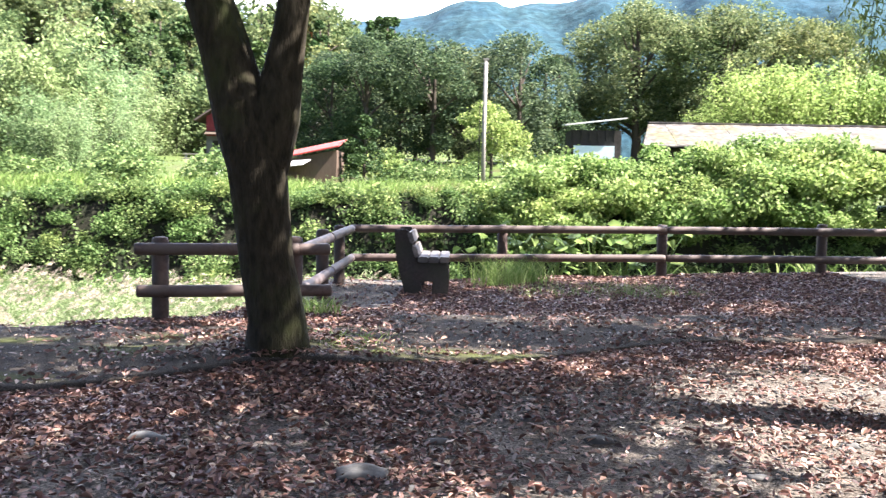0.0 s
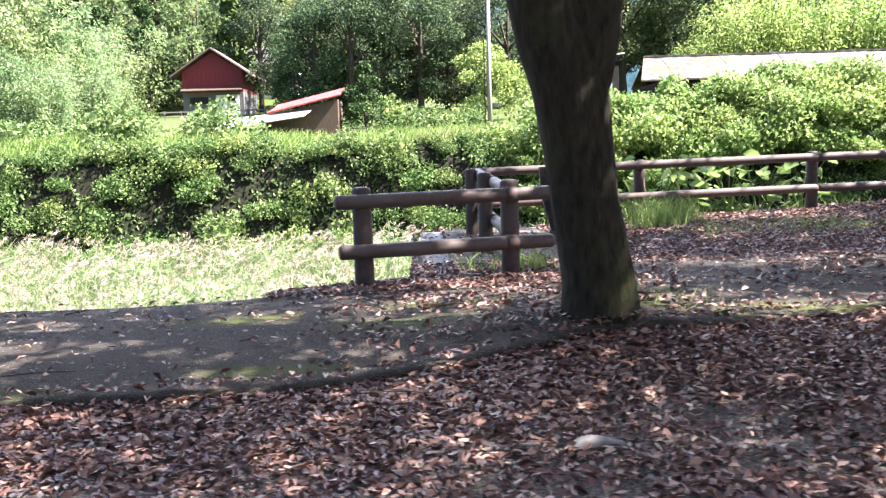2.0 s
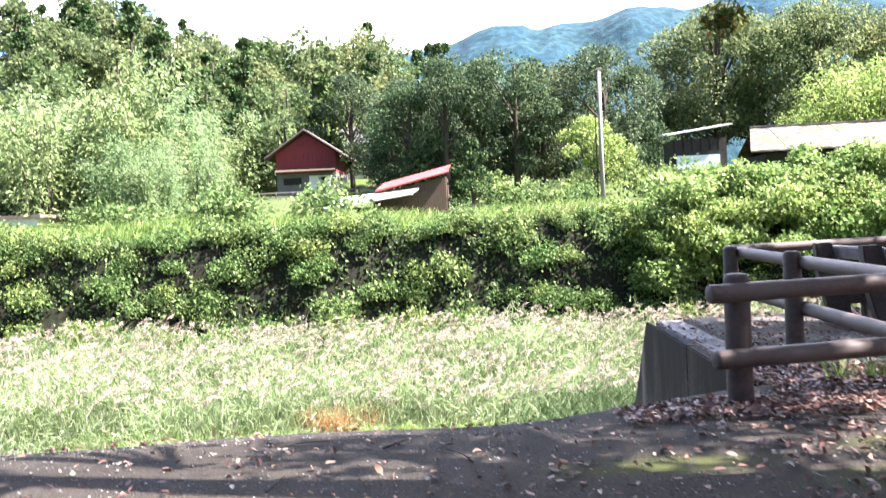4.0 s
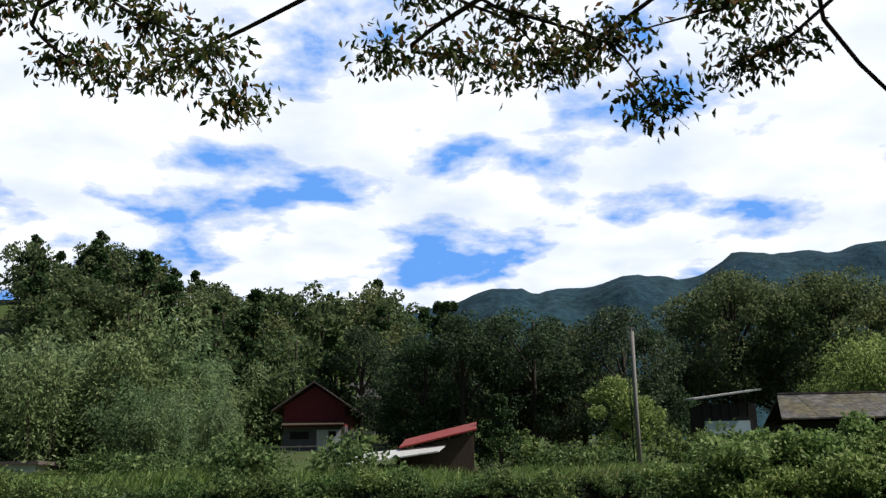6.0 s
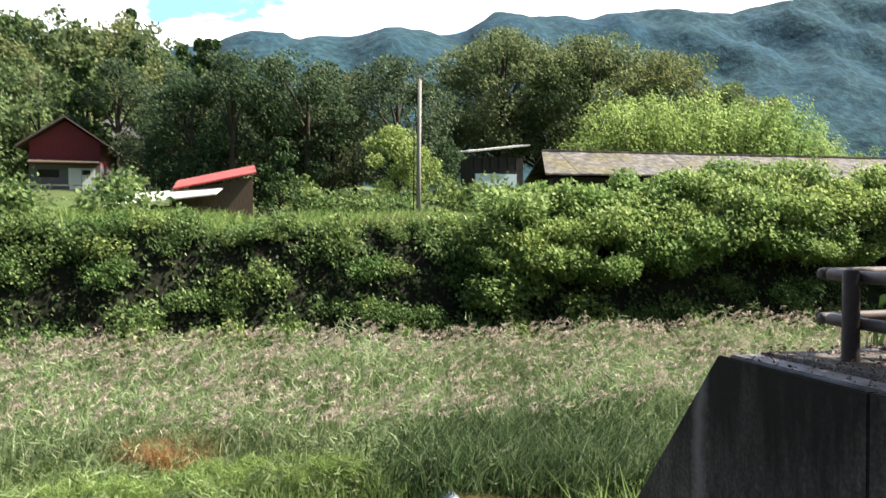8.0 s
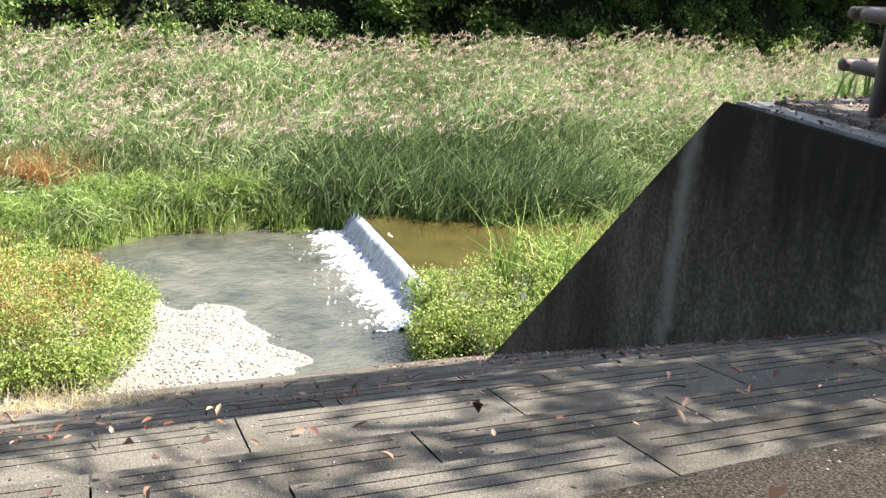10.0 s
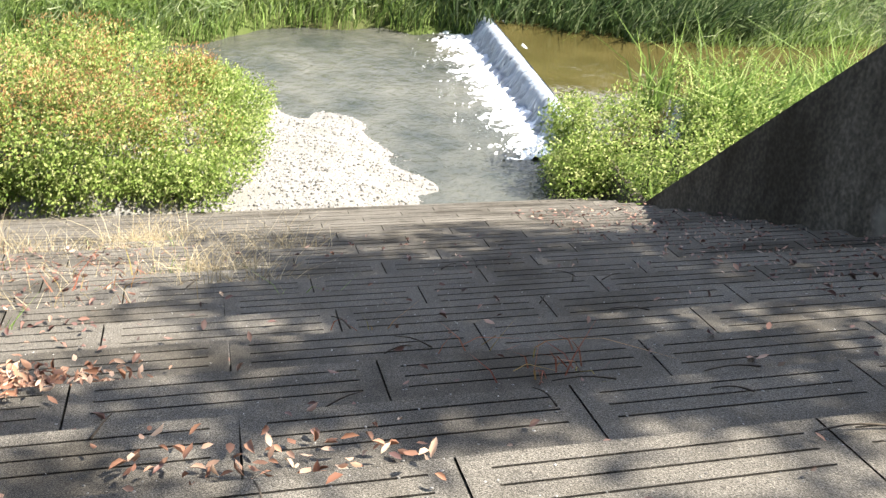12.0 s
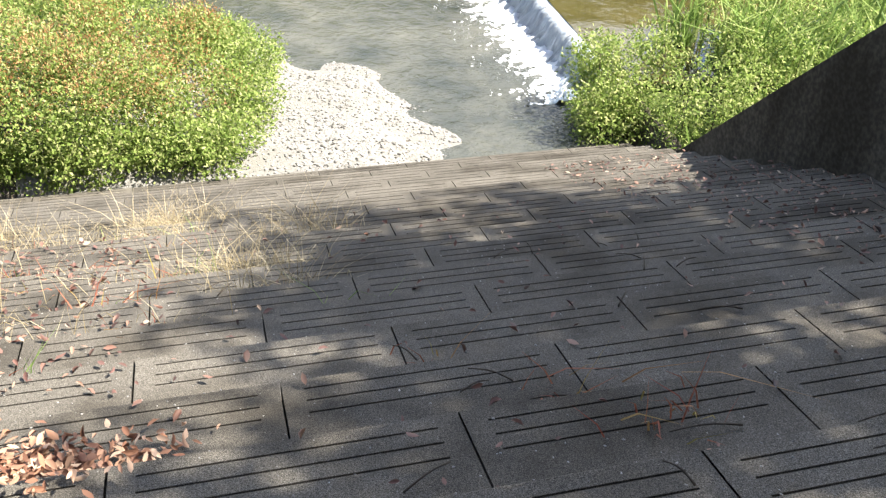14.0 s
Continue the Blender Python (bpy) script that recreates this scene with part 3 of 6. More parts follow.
gx = axis((-1600, -200, 100), (-200, -60, 10), (-60, -14, 1.5), (-14, -2.6, 0.32), (-2.6, -1.6, 0.1), (-1.6, 9, 0.32), (9, 60, 1.5), (60, 200, 10), (200, 1601, 100))
gy = axis((-1600, -100, 100), (-100, -10, 10), (-10, 0, 0.8), (0, 27, 0.25), (27, 46, 0.5), (46, 200, 4), (200, 1601, 100))
GX, GY = np.meshgrid(gx, gy)
GZ = land(GX, GY)
nx_, ny_ = len(gx), len(gy)
ii = (np.arange(ny_ - 1)[:, None] * nx_ + np.arange(nx_ - 1)[None, :]).ravel()
ground_mesh = mesh_of("ground", np.stack([GX.ravel(), GY.ravel(), GZ.ravel()], 1), np.stack([ii, ii + 1, ii + nx_ + 1, ii + nx_], 1), M_SOIL, smooth=True)
ground_mesh.materials.append(M_LAND)
cy = GY.ravel()[ii]
cx = GX.ravel()[ii]
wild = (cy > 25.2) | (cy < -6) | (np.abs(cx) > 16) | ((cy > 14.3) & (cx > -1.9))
# the bank face gets the earth with shade in its colour
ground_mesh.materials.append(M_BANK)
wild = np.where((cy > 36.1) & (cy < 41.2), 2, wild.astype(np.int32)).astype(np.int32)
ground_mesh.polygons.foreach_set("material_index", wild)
thing("ground", ground_mesh, "earth terrace, grassy river bed and far hills", "ground", kind="structure")

# asphalt path, which bends behind the tree and ends at the head of the steps
NEAR_X, NEAR_Y = [-24, -8, -5, -3, -1.2, 0.4, 1.5, 4, 16], [5.1, 5.4, 5.53, 5.7, 6.2, 6.84, 7.47, 8.3, 9.8]
FAR_X, FAR_Y = [-24, -7.5, -5.4, -3, -2.3, -1.6, 0.7, 2.1, 4.8, 16], [8.9, 9.05, 9.05, 9.1, 9.3, 9.1, 9.5, 9.5, 9.9, 11.2]


def path_near(x):
    return np.interp(x, NEAR_X, NEAR_Y) + 0.06 * wave(x, 0 * x, 1.3, 8)


def path_far(x):
    return np.interp(x, FAR_X, FAR_Y)


ax_ = np.arange(-24, 16.01, 0.2)
rows_ = []
for s in [-0.001, 0.0, 0.03, 0.1, 0.25, 0.5, 0.75, 0.9, 0.97, 1.0, 1.001]:
    yy = path_near(ax_) + (path_far(ax_) - path_near(ax_)) * np.clip(s, 0, 1)
    zz = plateau(ax_, yy) + 0.035 + 0.03 * np.sin(np.clip(s, 0, 1) * np.pi)
    zz = zz - (0.06 if s < 0 else 0) - (0.0 if s < 1.0005 else 0.5)
    rows_.append(np.stack([ax_, yy, zz], 1))
na = len(ax_)
jj = (np.arange(len(rows_) - 1)[:, None] * na + np.arange(na - 1)[None, :]).ravel()
thing("road", mesh_of("asphalt path", np.concatenate(rows_), np.stack([jj, jj + 1, jj + na + 1, jj + na], 1), M_ASPHALT), "worn grey asphalt path along the terrace edge", "path", kind="structure")

# river steps: rows of grooved concrete blocks, half a block out of step row by row
STEP_L = 1.10


def step_block(length):
    """A step block: its nosing at y = 0, its top at z = 0, three grooves along the tread."""
    w, e, d = 0.009, 0.085, 0.018
    back = -RUN - 0.03
    cuts = [back]
    for g in (0.225, 0.15, 0.075):
        cuts += [-g - w / 2, -g + w / 2]
    cuts.append(0.0)
    verts, quads, mats = [], [], []

    def quad(*ps, mat=0):
        o = len(verts)
        verts.extend(ps)
        quads.append((o, o + 1, o + 2, o + 3))
        mats.append(mat)

    x0, x1, a, b = 0.004, length - 0.004, e, length - e
    lo = -0.42
    quad((x0, back, 0), (a, back, 0), (a, -0.012, 0), (x0, -0.012, 0))
    quad((b, back, 0), (x1, back, 0), (x1, -0.012, 0), (b, -0.012, 0))
    cuts[-1] = -0.012
    for i in range(len(cuts) - 1):
        y0, y1 = cuts[i], cuts[i + 1]
        if i % 2 == 0:
            quad((a, y0, 0), (b, y0, 0), (b, y1, 0), (a, y1, 0))
        else:
            quad((a, y0, -d), (b, y0, -d), (b, y1, -d), (a, y1, -d), mat=1)
            quad((a, y0, 0), (b, y0, 0), (b, y0, -d), (a, y0, -d))
            quad((a, y1, -d), (b, y1, -d), (b, y1, 0), (a, y1, 0))
            quad((a, y0, 0), (a, y0, -d), (a, y1, -d), (a, y1, 0))
            quad((b, y0, -d), (b, y0, 0), (b, y1, 0), (b, y1, -d))
    quad((x0, -0.012, 0), (x1, -0.012, 0), (x1, 0, -0.012), (x0, 0, -0.012))
    quad((x0, 0, -0.012), (x1, 0, -0.012), (x1, 0, lo), (x0, 0, lo))
    quad((x0, back, lo), (x0, back, 0), (x0, 0, -0.012), (x0, 0, lo))
    quad((x1, back, 0), (x1, back, lo), (x1, 0, lo), (x1, 0, -0.012))
    verts = [(p[0], p[1], p[2] - p[1] * LEAN / RUN if p[2] > lo else p[2]) for p in verts]
    me = mesh_of("step_block", verts, np.array(quads), M_BLOCK)
    me.materials.append(M_GROOVE)
    me.polygons.foreach_set("material_index", np.array(mats, dtype=np.int32))
    return me


steps = thing("stairs", None, "wide grey grooved concrete block steps down to the river", "stairs", kind="structure", at=pose(-6.50, STEP_Y, STEP_Z))
STEP_ROWS = range(-3, 17)

# wing wall beside the steps, in two cast panels, and the ledge behind it
wing = thing("wall_wing", None, "stained concrete wing wall, also darkened for shade, sloping beside the river steps", "wall", kind="structure", at=pose(-2.3, 9.7, 0))
part("panel", prism_mesh("panel", [(0, 0.045), (2.025, 0.05), (2.025, -5.6), (0, -5.6)], "x", 0, 0.45, M_CONCRETE, 0.012), wing)
slope = prism_mesh("panel", [(2.04, 0.05), (4.25, 0.055), (9.16, -5.05), (9.16, -5.6), (2.04, -5.6)], "x", 0, 0.11, M_CONCRETE, 0.012)
for vtx in slope.vertices:
    if vtx.co.x > 0.05 and vtx.co.z > -5.5 and vtx.co.y > 4.0:
        vtx.co.z -= 0.16
part("panel", slope, wing)
thing("ledge", box_mesh("ledge", (-2.185, 9.75, -0.4), (-1.05, 13.93, 0.06), M_SLAB, 0.012), "pale concrete ledge along the wing wall", "ledge", kind="structure")
thing("ledge", box_mesh("ledge", (-1.05, 13.45, -0.4), (13.0, 13.97, 0.075), M_SLAB, 0.012), "pale concrete ledge under the fence", "ledge", kind="structure")

# ---- river: low reach, weir, upper pool, gravel bar ----
def water_sheet(name, x0, x1, y0, y1, z, mat, step=0.35):
    xs, ys = np.arange(x0, x1 + 0.01, step), np.arange(y0, y1 + 0.01, step)
    X, Y = np.meshgrid(xs, ys)
    Z = z + 0.012 * wave(X, Y, 1.1, 21)
    k = (np.arange(len(ys) - 1)[:, None] * len(xs) + np.arange(len(xs) - 1)[None, :]).ravel()
    return mesh_of(name, np.stack([X.ravel(), Y.ravel(), Z.ravel()], 1), np.stack([k, k + 1, k + len(xs) + 1, k + len(xs)], 1), mat, smooth=True)


thing("water", water_sheet("water", -60, -2.02, 19.2, 29.0, WATER_LOW, M_WATER), "shallow grey rippled river below a weir", "water", kind="structure")
thing("water", water_sheet("water", -2.0, 45, 20.4, 28.0, WATER_HIGH, M_POOL), "still brown pool above a weir", "water", kind="structure")
thing("weir", prism_mesh("weir", [(-2.2, -5.7), (-2.18, -4.74), (-2.08, -4.65), (-1.68, -4.67), (-1.58, -5.7)], "y", 20.6, 27.0, M_SLAB, 0.01), "low concrete weir across the river", "weir", kind="structure")
# the falling sheet, in many streaks, and the broken foam at its foot
wy = np.arange(20.9, 26.5, 0.02)
fall_rows = []
rr = np.random.default_rng(31)
j1, j2 = rr.standard_normal(len(wy)) * 0.025, rr.standard_normal(len(wy)) * 0.05
for s, (dx, z) in enumerate([(0.30, -4.625), (0.02, -4.635), (-0.10, -4.70), (-0.17, -4.85), (-0.24, -5.02), (-0.34, -5.14)]):
    fall_rows.append(np.stack([-2.08 + dx + 0 * wy + (j1 if s > 1 else 0) + (j2 if s > 3 else 0), wy, np.full(len(wy), z)], 1))
k = (np.arange(len(fall_rows) - 1)[:, None] * len(wy) + np.arange(len(wy) - 1)[None, :]).ravel()
M_FALL = surface("falling water", (0.22, 0.25, 0.29), (0.62, 0.66, 0.71), (0.40, 0.45, 0.50), grain=30, patch=4, rough=0.25, bump=0.6, depth=0.02, stretch=(0.15, 1, 0.12))
waterfall = thing("waterfall", None, "thin sheet of water falling over the weir into white foam", "waterfall", at=pose(0, 0, 0))
part("falling_sheet", mesh_of("falling_sheet", np.concatenate(fall_rows), np.stack([k, k + 1, k + len(wy) + 1, k + len(wy)], 1), M_FALL, smooth=True), waterfall)
fx, fy = np.meshgrid(np.arange(0, 1.4, 0.03), np.arange(20.9, 26.6, 0.04))
reach = 0.8 + 0.25 * wave(fy, 0 * fy, 0.9, 4) + 0.22 * wave(fy, fx, 0.35, 6)
FZ = WATER_LOW + 0.11 * (1 - fx / 1.4) * (reach - fx * 0.85 + 0.25 * wave(fx, fy, 0.22, 12)) + 0.02 * wave(fx, fy, 0.1, 14) - 0.02
k = (np.arange(fx.shape[0] - 1)[:, None] * fx.shape[1] + np.arange(fx.shape[1] - 1)[None, :]).ravel()
part("foam", mesh_of("foam", np.stack([-2.30 - fx.ravel(), fy.ravel(), FZ.ravel()], 1), np.stack([k, k + fx.shape[1], k + fx.shape[1] + 1, k + 1], 1), M_FOAM, smooth=True), waterfall)
# gravel bar: pebbles over the raised bed
gr = np.random.default_rng(41)
bed_x, bed_y = np.meshgrid(np.arange(-10.0, -4.3, 0.12), np.arange(19.3, 23.8, 0.12))
bed_z = land(bed_x, bed_y) + 0.02
k = (np.arange(bed_x.shape[0] - 1)[:, None] * bed_x.shape[1] + np.arange(bed_x.shape[1] - 1)[None, :]).ravel()
thing("gravel_bar", mesh_of("gravel_bar", np.stack([bed_x.ravel(), bed_y.ravel(), bed_z.ravel()], 1), np.stack([k, k + 1, k + bed_x.shape[1] + 1, k + bed_x.shape[1]], 1), M_GRAVEL, smooth=True), "bank of pale sunlit gravel at the foot of the steps", "gravel", kind="stuff")


def pebble_arrays(px, py, pz, size, rng):
    """Many small six-sided pebbles."""
    n = len(px)
    ring = np.array([[1, 0, 0], [0.5, 0.85, 0], [-0.5, 0.85, 0], [-1, 0, 0], [-0.5, -0.85, 0], [0.5, -0.85, 0], [0, 0, 0.55], [0, 0, -0.3]])
    v = ring[None] * (size[:, None, None] * (0.7 + 0.5 * rng.random((n, 8, 1))))
    a = rng.random(n) * 6.28
    c, s = np.cos(a)[:, None], np.sin(a)[:, None]
    x, y = v[:, :, 0] * c - v[:, :, 1] * s * 0.7, v[:, :, 0] * s + v[:, :, 1] * c * 0.7
    v = np.stack([x + px[:, None], y + py[:, None], v[:, :, 2] + pz[:, None]], 2).reshape(-1, 3)
    f = np.array([[i, (i + 1) % 6, 6] for i in range(6)] + [[(i + 1) % 6, i, 7] for i in range(6)])
    return v, (np.arange(n)[:, None, None] * 8 + f[None]).reshape(-1, 3)


n = 12000
px, py = gr.uniform(-8.8, -4.5, n), gr.uniform(19.3, 23.9, n)
pz = land(px, py)
ok = pz > WATER_LOW - 0.06
px, py, pz = px[ok], py[ok], pz[ok]
thing("pebbles", mesh_of("pebbles", *pebble_arrays(px, py, pz + 0.02, 0.007 + 0.032 * gr.random(len(px)) ** 3, gr), M_PEBBLE), "loose pale pebbles on the gravel bar", "pebbles", kind="stuff")

# ---- fence of mock logs ----
def post_mesh(height=0.86, r=0.078):
    zs = [-0.15, 0.0, height * 0.5, height - 0.03, height - 0.008, height]
    rs = [r * 1.03, r * 1.03, r, r * 0.98, r * 0.86, r * 0.55]
    v, q, t = tube_arrays([(0, 0, z) for z in zs], rs, 14, 0.008)
    return mesh_of("post", v, [q, t], M_LOG, smooth=True)


def rail_mesh(a, b, r=0.058):
    a, b = np.array(a, float), np.array(b, float)
    ts = [0, 0.004, 0.012] + list(np.linspace(0.06, 0.94, 7)) + [0.988, 0.996, 1]
    rs = [r * 0.7, r * 0.93, r] + [r] * 7 + [r, r * 0.93, r * 0.7]
    v, q, t = tube_arrays([a + (b - a) * s for s in ts], rs, 14, 0.012)
    return mesh_of("rail", v, [q, t], M_LOG_TOP, smooth=True)


def collar_mesh(a, way, r=0.066):
    a, way = np.array(a, float), np.array(way, float)
    way /= np.linalg.norm(way)
    v, q, t = tube_arrays([a + way * s for s in (-0.05, -0.045, 0.045, 0.05)], [r * 0.9, r, r, r * 0.9], 14)
    return mesh_of("collar", v, [q, t], M_LOG, smooth=True)


POST = post_mesh()


def fence(label, posts, rails, collars=()):
    f = thing("fence", None, label, "fence", at=pose(*posts[0]))
    o = Vector(posts[0])
    for p in posts:
        part("post", POST, f, at=Matrix.Translation(Vector(p) - o))
    for a, b in rails:
        part("rail", rail_mesh(Vector(a) - o, Vector(b) - o), f)
    for a, way in collars:
        part("collar", collar_mesh(Vector(a) - o, way), f)
    return f


fence("short brown mock-log fence with two rails beside the path", [(-2.66, 8.5, 0.06), (-1.46, 8.85, 0.07)],
      [((-2.86, 8.36, 0.81), (-1.12, 8.86, 0.81)), ((-2.84, 8.36, 0.42), (-1.10, 8.87, 0.41))],
      [((-1.46, 8.76, 0.81), (1.74, 0.5, 0)), ((-1.46, 8.76, 0.415), (1.74, 0.5, 0))])
fence("brown mock-log fence with sunlit rails on the ledge", [(-1.5, 11.05, 0.075), (-1.53, 12.97, 0.075)],
      [((-1.40, 8.92, 0.80), (-1.41, 13.45, 0.87)), ((-1.39, 8.92, 0.41), (-1.41, 13.45, 0.44))],
      [((-1.405, 11.05, 0.833), (0, 1, 0)), ((-1.405, 11.05, 0.424), (0, 1, 0))])
north = [(0.82 + 2.4 * i, 13.78 + 0.03 * i, 0.09 + 0.05 * min(i, 3)) for i in range(6)]
fence("long brown mock-log fence above the river", north,
      [((-1.45, 13.55, 0.87), (3.25, 13.7, 0.92)), ((3.25, 13.7, 0.92), (12.9, 13.78, 0.98)), ((-1.45, 13.55, 0.44), (3.25, 13.7, 0.50)), ((3.25, 13.7, 0.50), (12.9, 13.78, 0.57))],
      [((p[0], 13.7 + 0.02 * i, 0.90 + 0.012 * i), (1, 0, 0)) for i, p in enumerate(north)])

# ---- bench ----
bench = thing("bench", None, "weathered park bench with grey slats on dark supports", "bench", at=pose(-0.30, 11.55, 0.09))
SIDE = [(-0.22, 0.0), (0.0, 0.0), (-0.03, 0.18), (0.12, 0.18), (0.12, 0.0), (0.32, 0.0), (0.34, 0.22), (0.31, 0.42), (-0.06, 0.42), (-0.20, 0.84), (-0.37, 0.84), (-0.34, 0.45)]
for y in (0.05, 1.28):
    part("support", prism_mesh("support", SIDE, "y", y, y + 0.13, M_BENCH_LEG, 0.012), bench, "dark support")
for i in range(3):
    part("seat_slat", box_mesh("seat_slat", (-0.06 + i * 0.135, -0.02, 0.425), (0.065 + i * 0.135, 1.48, 0.50), M_BENCH, 0.012), bench)
for i, (x, z) in enumerate([(-0.115, 0.56), (-0.175, 0.74)]):
    b = box(bmesh.new(), (-0.03, -0.02, -0.07), (0.03, 1.48, 0.07), 0.012)
    part("back_slat", bm_mesh("back_slat", b, M_BENCH), bench, at=pose(x + 0.02, 0, z, 0, -18, 0))

# ---- trees by the path ----
def limb(points, r0, r1, sides=12, wob=0.03, steps=14):
    """A tapered limb on a smooth line through points."""
    p = np.asarray(points, float)
    t = np.linspace(0, len(p) - 1, steps)
    out = np.stack([np.interp(t, np.arange(len(p)), p[:, i]) for i in range(3)], 1)
    for _ in range(2):
        out[1:-1] = (out[:-2] + 2 * out[1:-1] + out[2:]) / 4
    return tube_arrays(out, np.linspace(r0, r1, steps) * (1 + 0.03 * RNG.standard_normal(steps)), sides, wob)


tr = np.random.default_rng(51)
tree = thing("tree", None, "dark forked broadleaf tree beside the asphalt path", "tree", at=pose(-1.22, 6.5, 0.08))
trunk_line = [(0.04, 0, -0.25), (0.04, 0, 0.0), (0.04, 0, 0.12), (0.03, 0, 0.35), (-0.04, 0, 0.8), (-0.08, 0, 1.15), (-0.12, 0, 1.45), (-0.19, 0, 1.72), (-0.27, 0, 2.0), (-0.36, 0.0, 2.3), (-0.46, 0, 2.6), (-0.65, 0.1, 3.3), (-0.95, 0.25, 4.2), (-1.2, 0.4, 5.0), (-1.4, 0.7, 5.8), (-1.5, 0.8, 6.5)]
v, q, t = tube_arrays(trunk_line, [0.34, 0.27, 0.235, 0.21, 0.192, 0.198, 0.215, 0.215, 0.195, 0.175, 0.165, 0.15, 0.12, 0.10, 0.07, 0.05], 20, 0.03, tr)
pieces = [(v, q, t)]
pieces.append(tube_arrays([(-0.12, 0, 1.2), (-0.06, 0, 1.5), (0.0, 0, 1.8), (0.06, 0, 2.1), (0.11, 0, 2.4), (0.15, 0, 2.7), (0.3, 0.1, 3.5), (0.7, 0.2, 4.5), (1.1, 0.5, 5.6), (1.4, 0.8, 6.6)], [0.15, 0.19, 0.185, 0.145, 0.12, 0.112, 0.10, 0.085, 0.06, 0.03], 16, 0.03, tr))
pieces.append(limb([(0.3, 0.1, 3.4), (0.8, 1.6, 4.6), (1.2, 3.4, 5.3), (1.6, 5.2, 5.8)], 0.085, 0.03))
for a in np.linspace(0, 6.28, 6, endpoint=False):
    pieces.append(limb([(0.10 * np.cos(a) + 0.04, 0.10 * np.sin(a), 0.18), (0.22 * np.cos(a) + 0.04, 0.22 * np.sin(a), 0.02), (0.34 * np.cos(a) + 0.04, 0.34 * np.sin(a), -0.12)], 0.11, 0.06, 8))
tv, tf = merged(pieces)
part("trunk", mesh_of("trunk", tv, tf, M_BARK, smooth=True), tree, "dark rough bark with moss")


def crown_on(tree, starts, lobes, per, leaf, mat, seed, twiggy=4):
    """Branches that reach from a limb point to each lobe, and the leaves over the lobes."""
    rng = np.random.default_rng(seed)
    twigs = []
    for L in lobes:
        s = np.array(min(starts, key=lambda p: np.linalg.norm(np.array(p) - L[:3])))
        e = np.array(L[:3])
        m1 = s + (e - s) * 0.4 + np.array([0, 0, 0.25 * np.linalg.norm(e - s) * 0.5]) + rng.standard_normal(3) * 0.12
        twigs.append(limb([s, m1, e], 0.035, 0.008, 6, 0.0, 8))
        for _ in range(twiggy):
            d = unit(rng.standard_normal(3)) * np.array(L[3:]) * 0.95
            twigs.append(limb([e - (e - m1) * 0.25, e + d * 0.5 + rng.standard_normal(3) * 0.05, e + d], 0.010, 0.003, 4, 0.0, 5))
    v, f = merged(twigs)
    part("branches", mesh_of("branches", v, f, M_TWIG), tree)
    v, f = lobes_leaves(lobes, per, leaf, 0.42, rng, droop=0.7, shell=0.15, spread=0.4)
    part("leaves", mesh_of("leaves", v, f, mat), tree)


starts = [(-0.75, 0.13, 3.6), (-1.2, 0.4, 5.0), (-1.5, 0.8, 6.4), (0.34, 0.1, 3.6), (1.0, 0.4, 5.2), (1.35, 0.75, 6.4), (0.8, 1.6, 4.6), (1.2, 3.4, 5.3), (1.6, 5.2, 5.8)]
lobes = []
for i in range(32):
    a, r = tr.random() * 6.28, 0.8 + 3.3 * tr.random() ** 0.7
    lobes.append((r * np.cos(a) - 0.1, r * np.sin(a), 4.9 + 3.1 * tr.random() - 0.2 * r, 0.8, 0.8, 0.42))
# unseen crown clumps added so that their shadow covers the river steps
for i in range(54):
    lx = tr.uniform(0.35, 4.8)
    lobes.append((lx, 3.9 + (min(8.6, 4.4 + 1.6 * lx) - 3.9) * tr.random(), tr.uniform(5.2, 7.2), 0.8, 0.8, 0.42))
# more unseen clumps, added to shade the top rows of steps
for i in range(14):
    lobes.append((tr.uniform(1.2, 3.6), tr.uniform(1.4, 2.9), tr.uniform(5.0, 6.6), 0.8, 0.8, 0.42))
# clumps are left out where sun patches should reach the path
lobes = [L for L in lobes if not (L[1] > 2.2 and L[2] < 4.9) and not (1.0 < L[0] < 3.3 and -1.1 < L[1] < 0.3)]
HANGING = [(-5.9, 3.25, 3.65), (-5.5, 3.15, 3.42), (-5.15, 3.1, 3.2), (-6.2, 3.0, 3.45), (-5.05, 3.3, 3.0),
           (-4.0, 3.1, 3.5), (-3.55, 3.15, 3.35), (-3.4, 3.05, 3.05), (-3.05, 3.1, 3.2), (-2.85, 3.1, 2.82), (-2.5, 3.0, 3.3), (-2.2, 3.1, 3.45), (-0.63, 4.5, 3.3), (-0.72, 4.8, 2.95),
           (-6.1, 3.5, 3.38), (-5.85, 3.5, 3.3), (-4.25, 3.5, 3.36), (-3.9, 3.5, 3.34), (-3.65, 3.5, 3.25), (-2.05, 3.5, 3.32), (-2.3, 3.5, 3.22), (-3.2, 3.5, 3.3), (-5.5, 3.5, 3.3)]
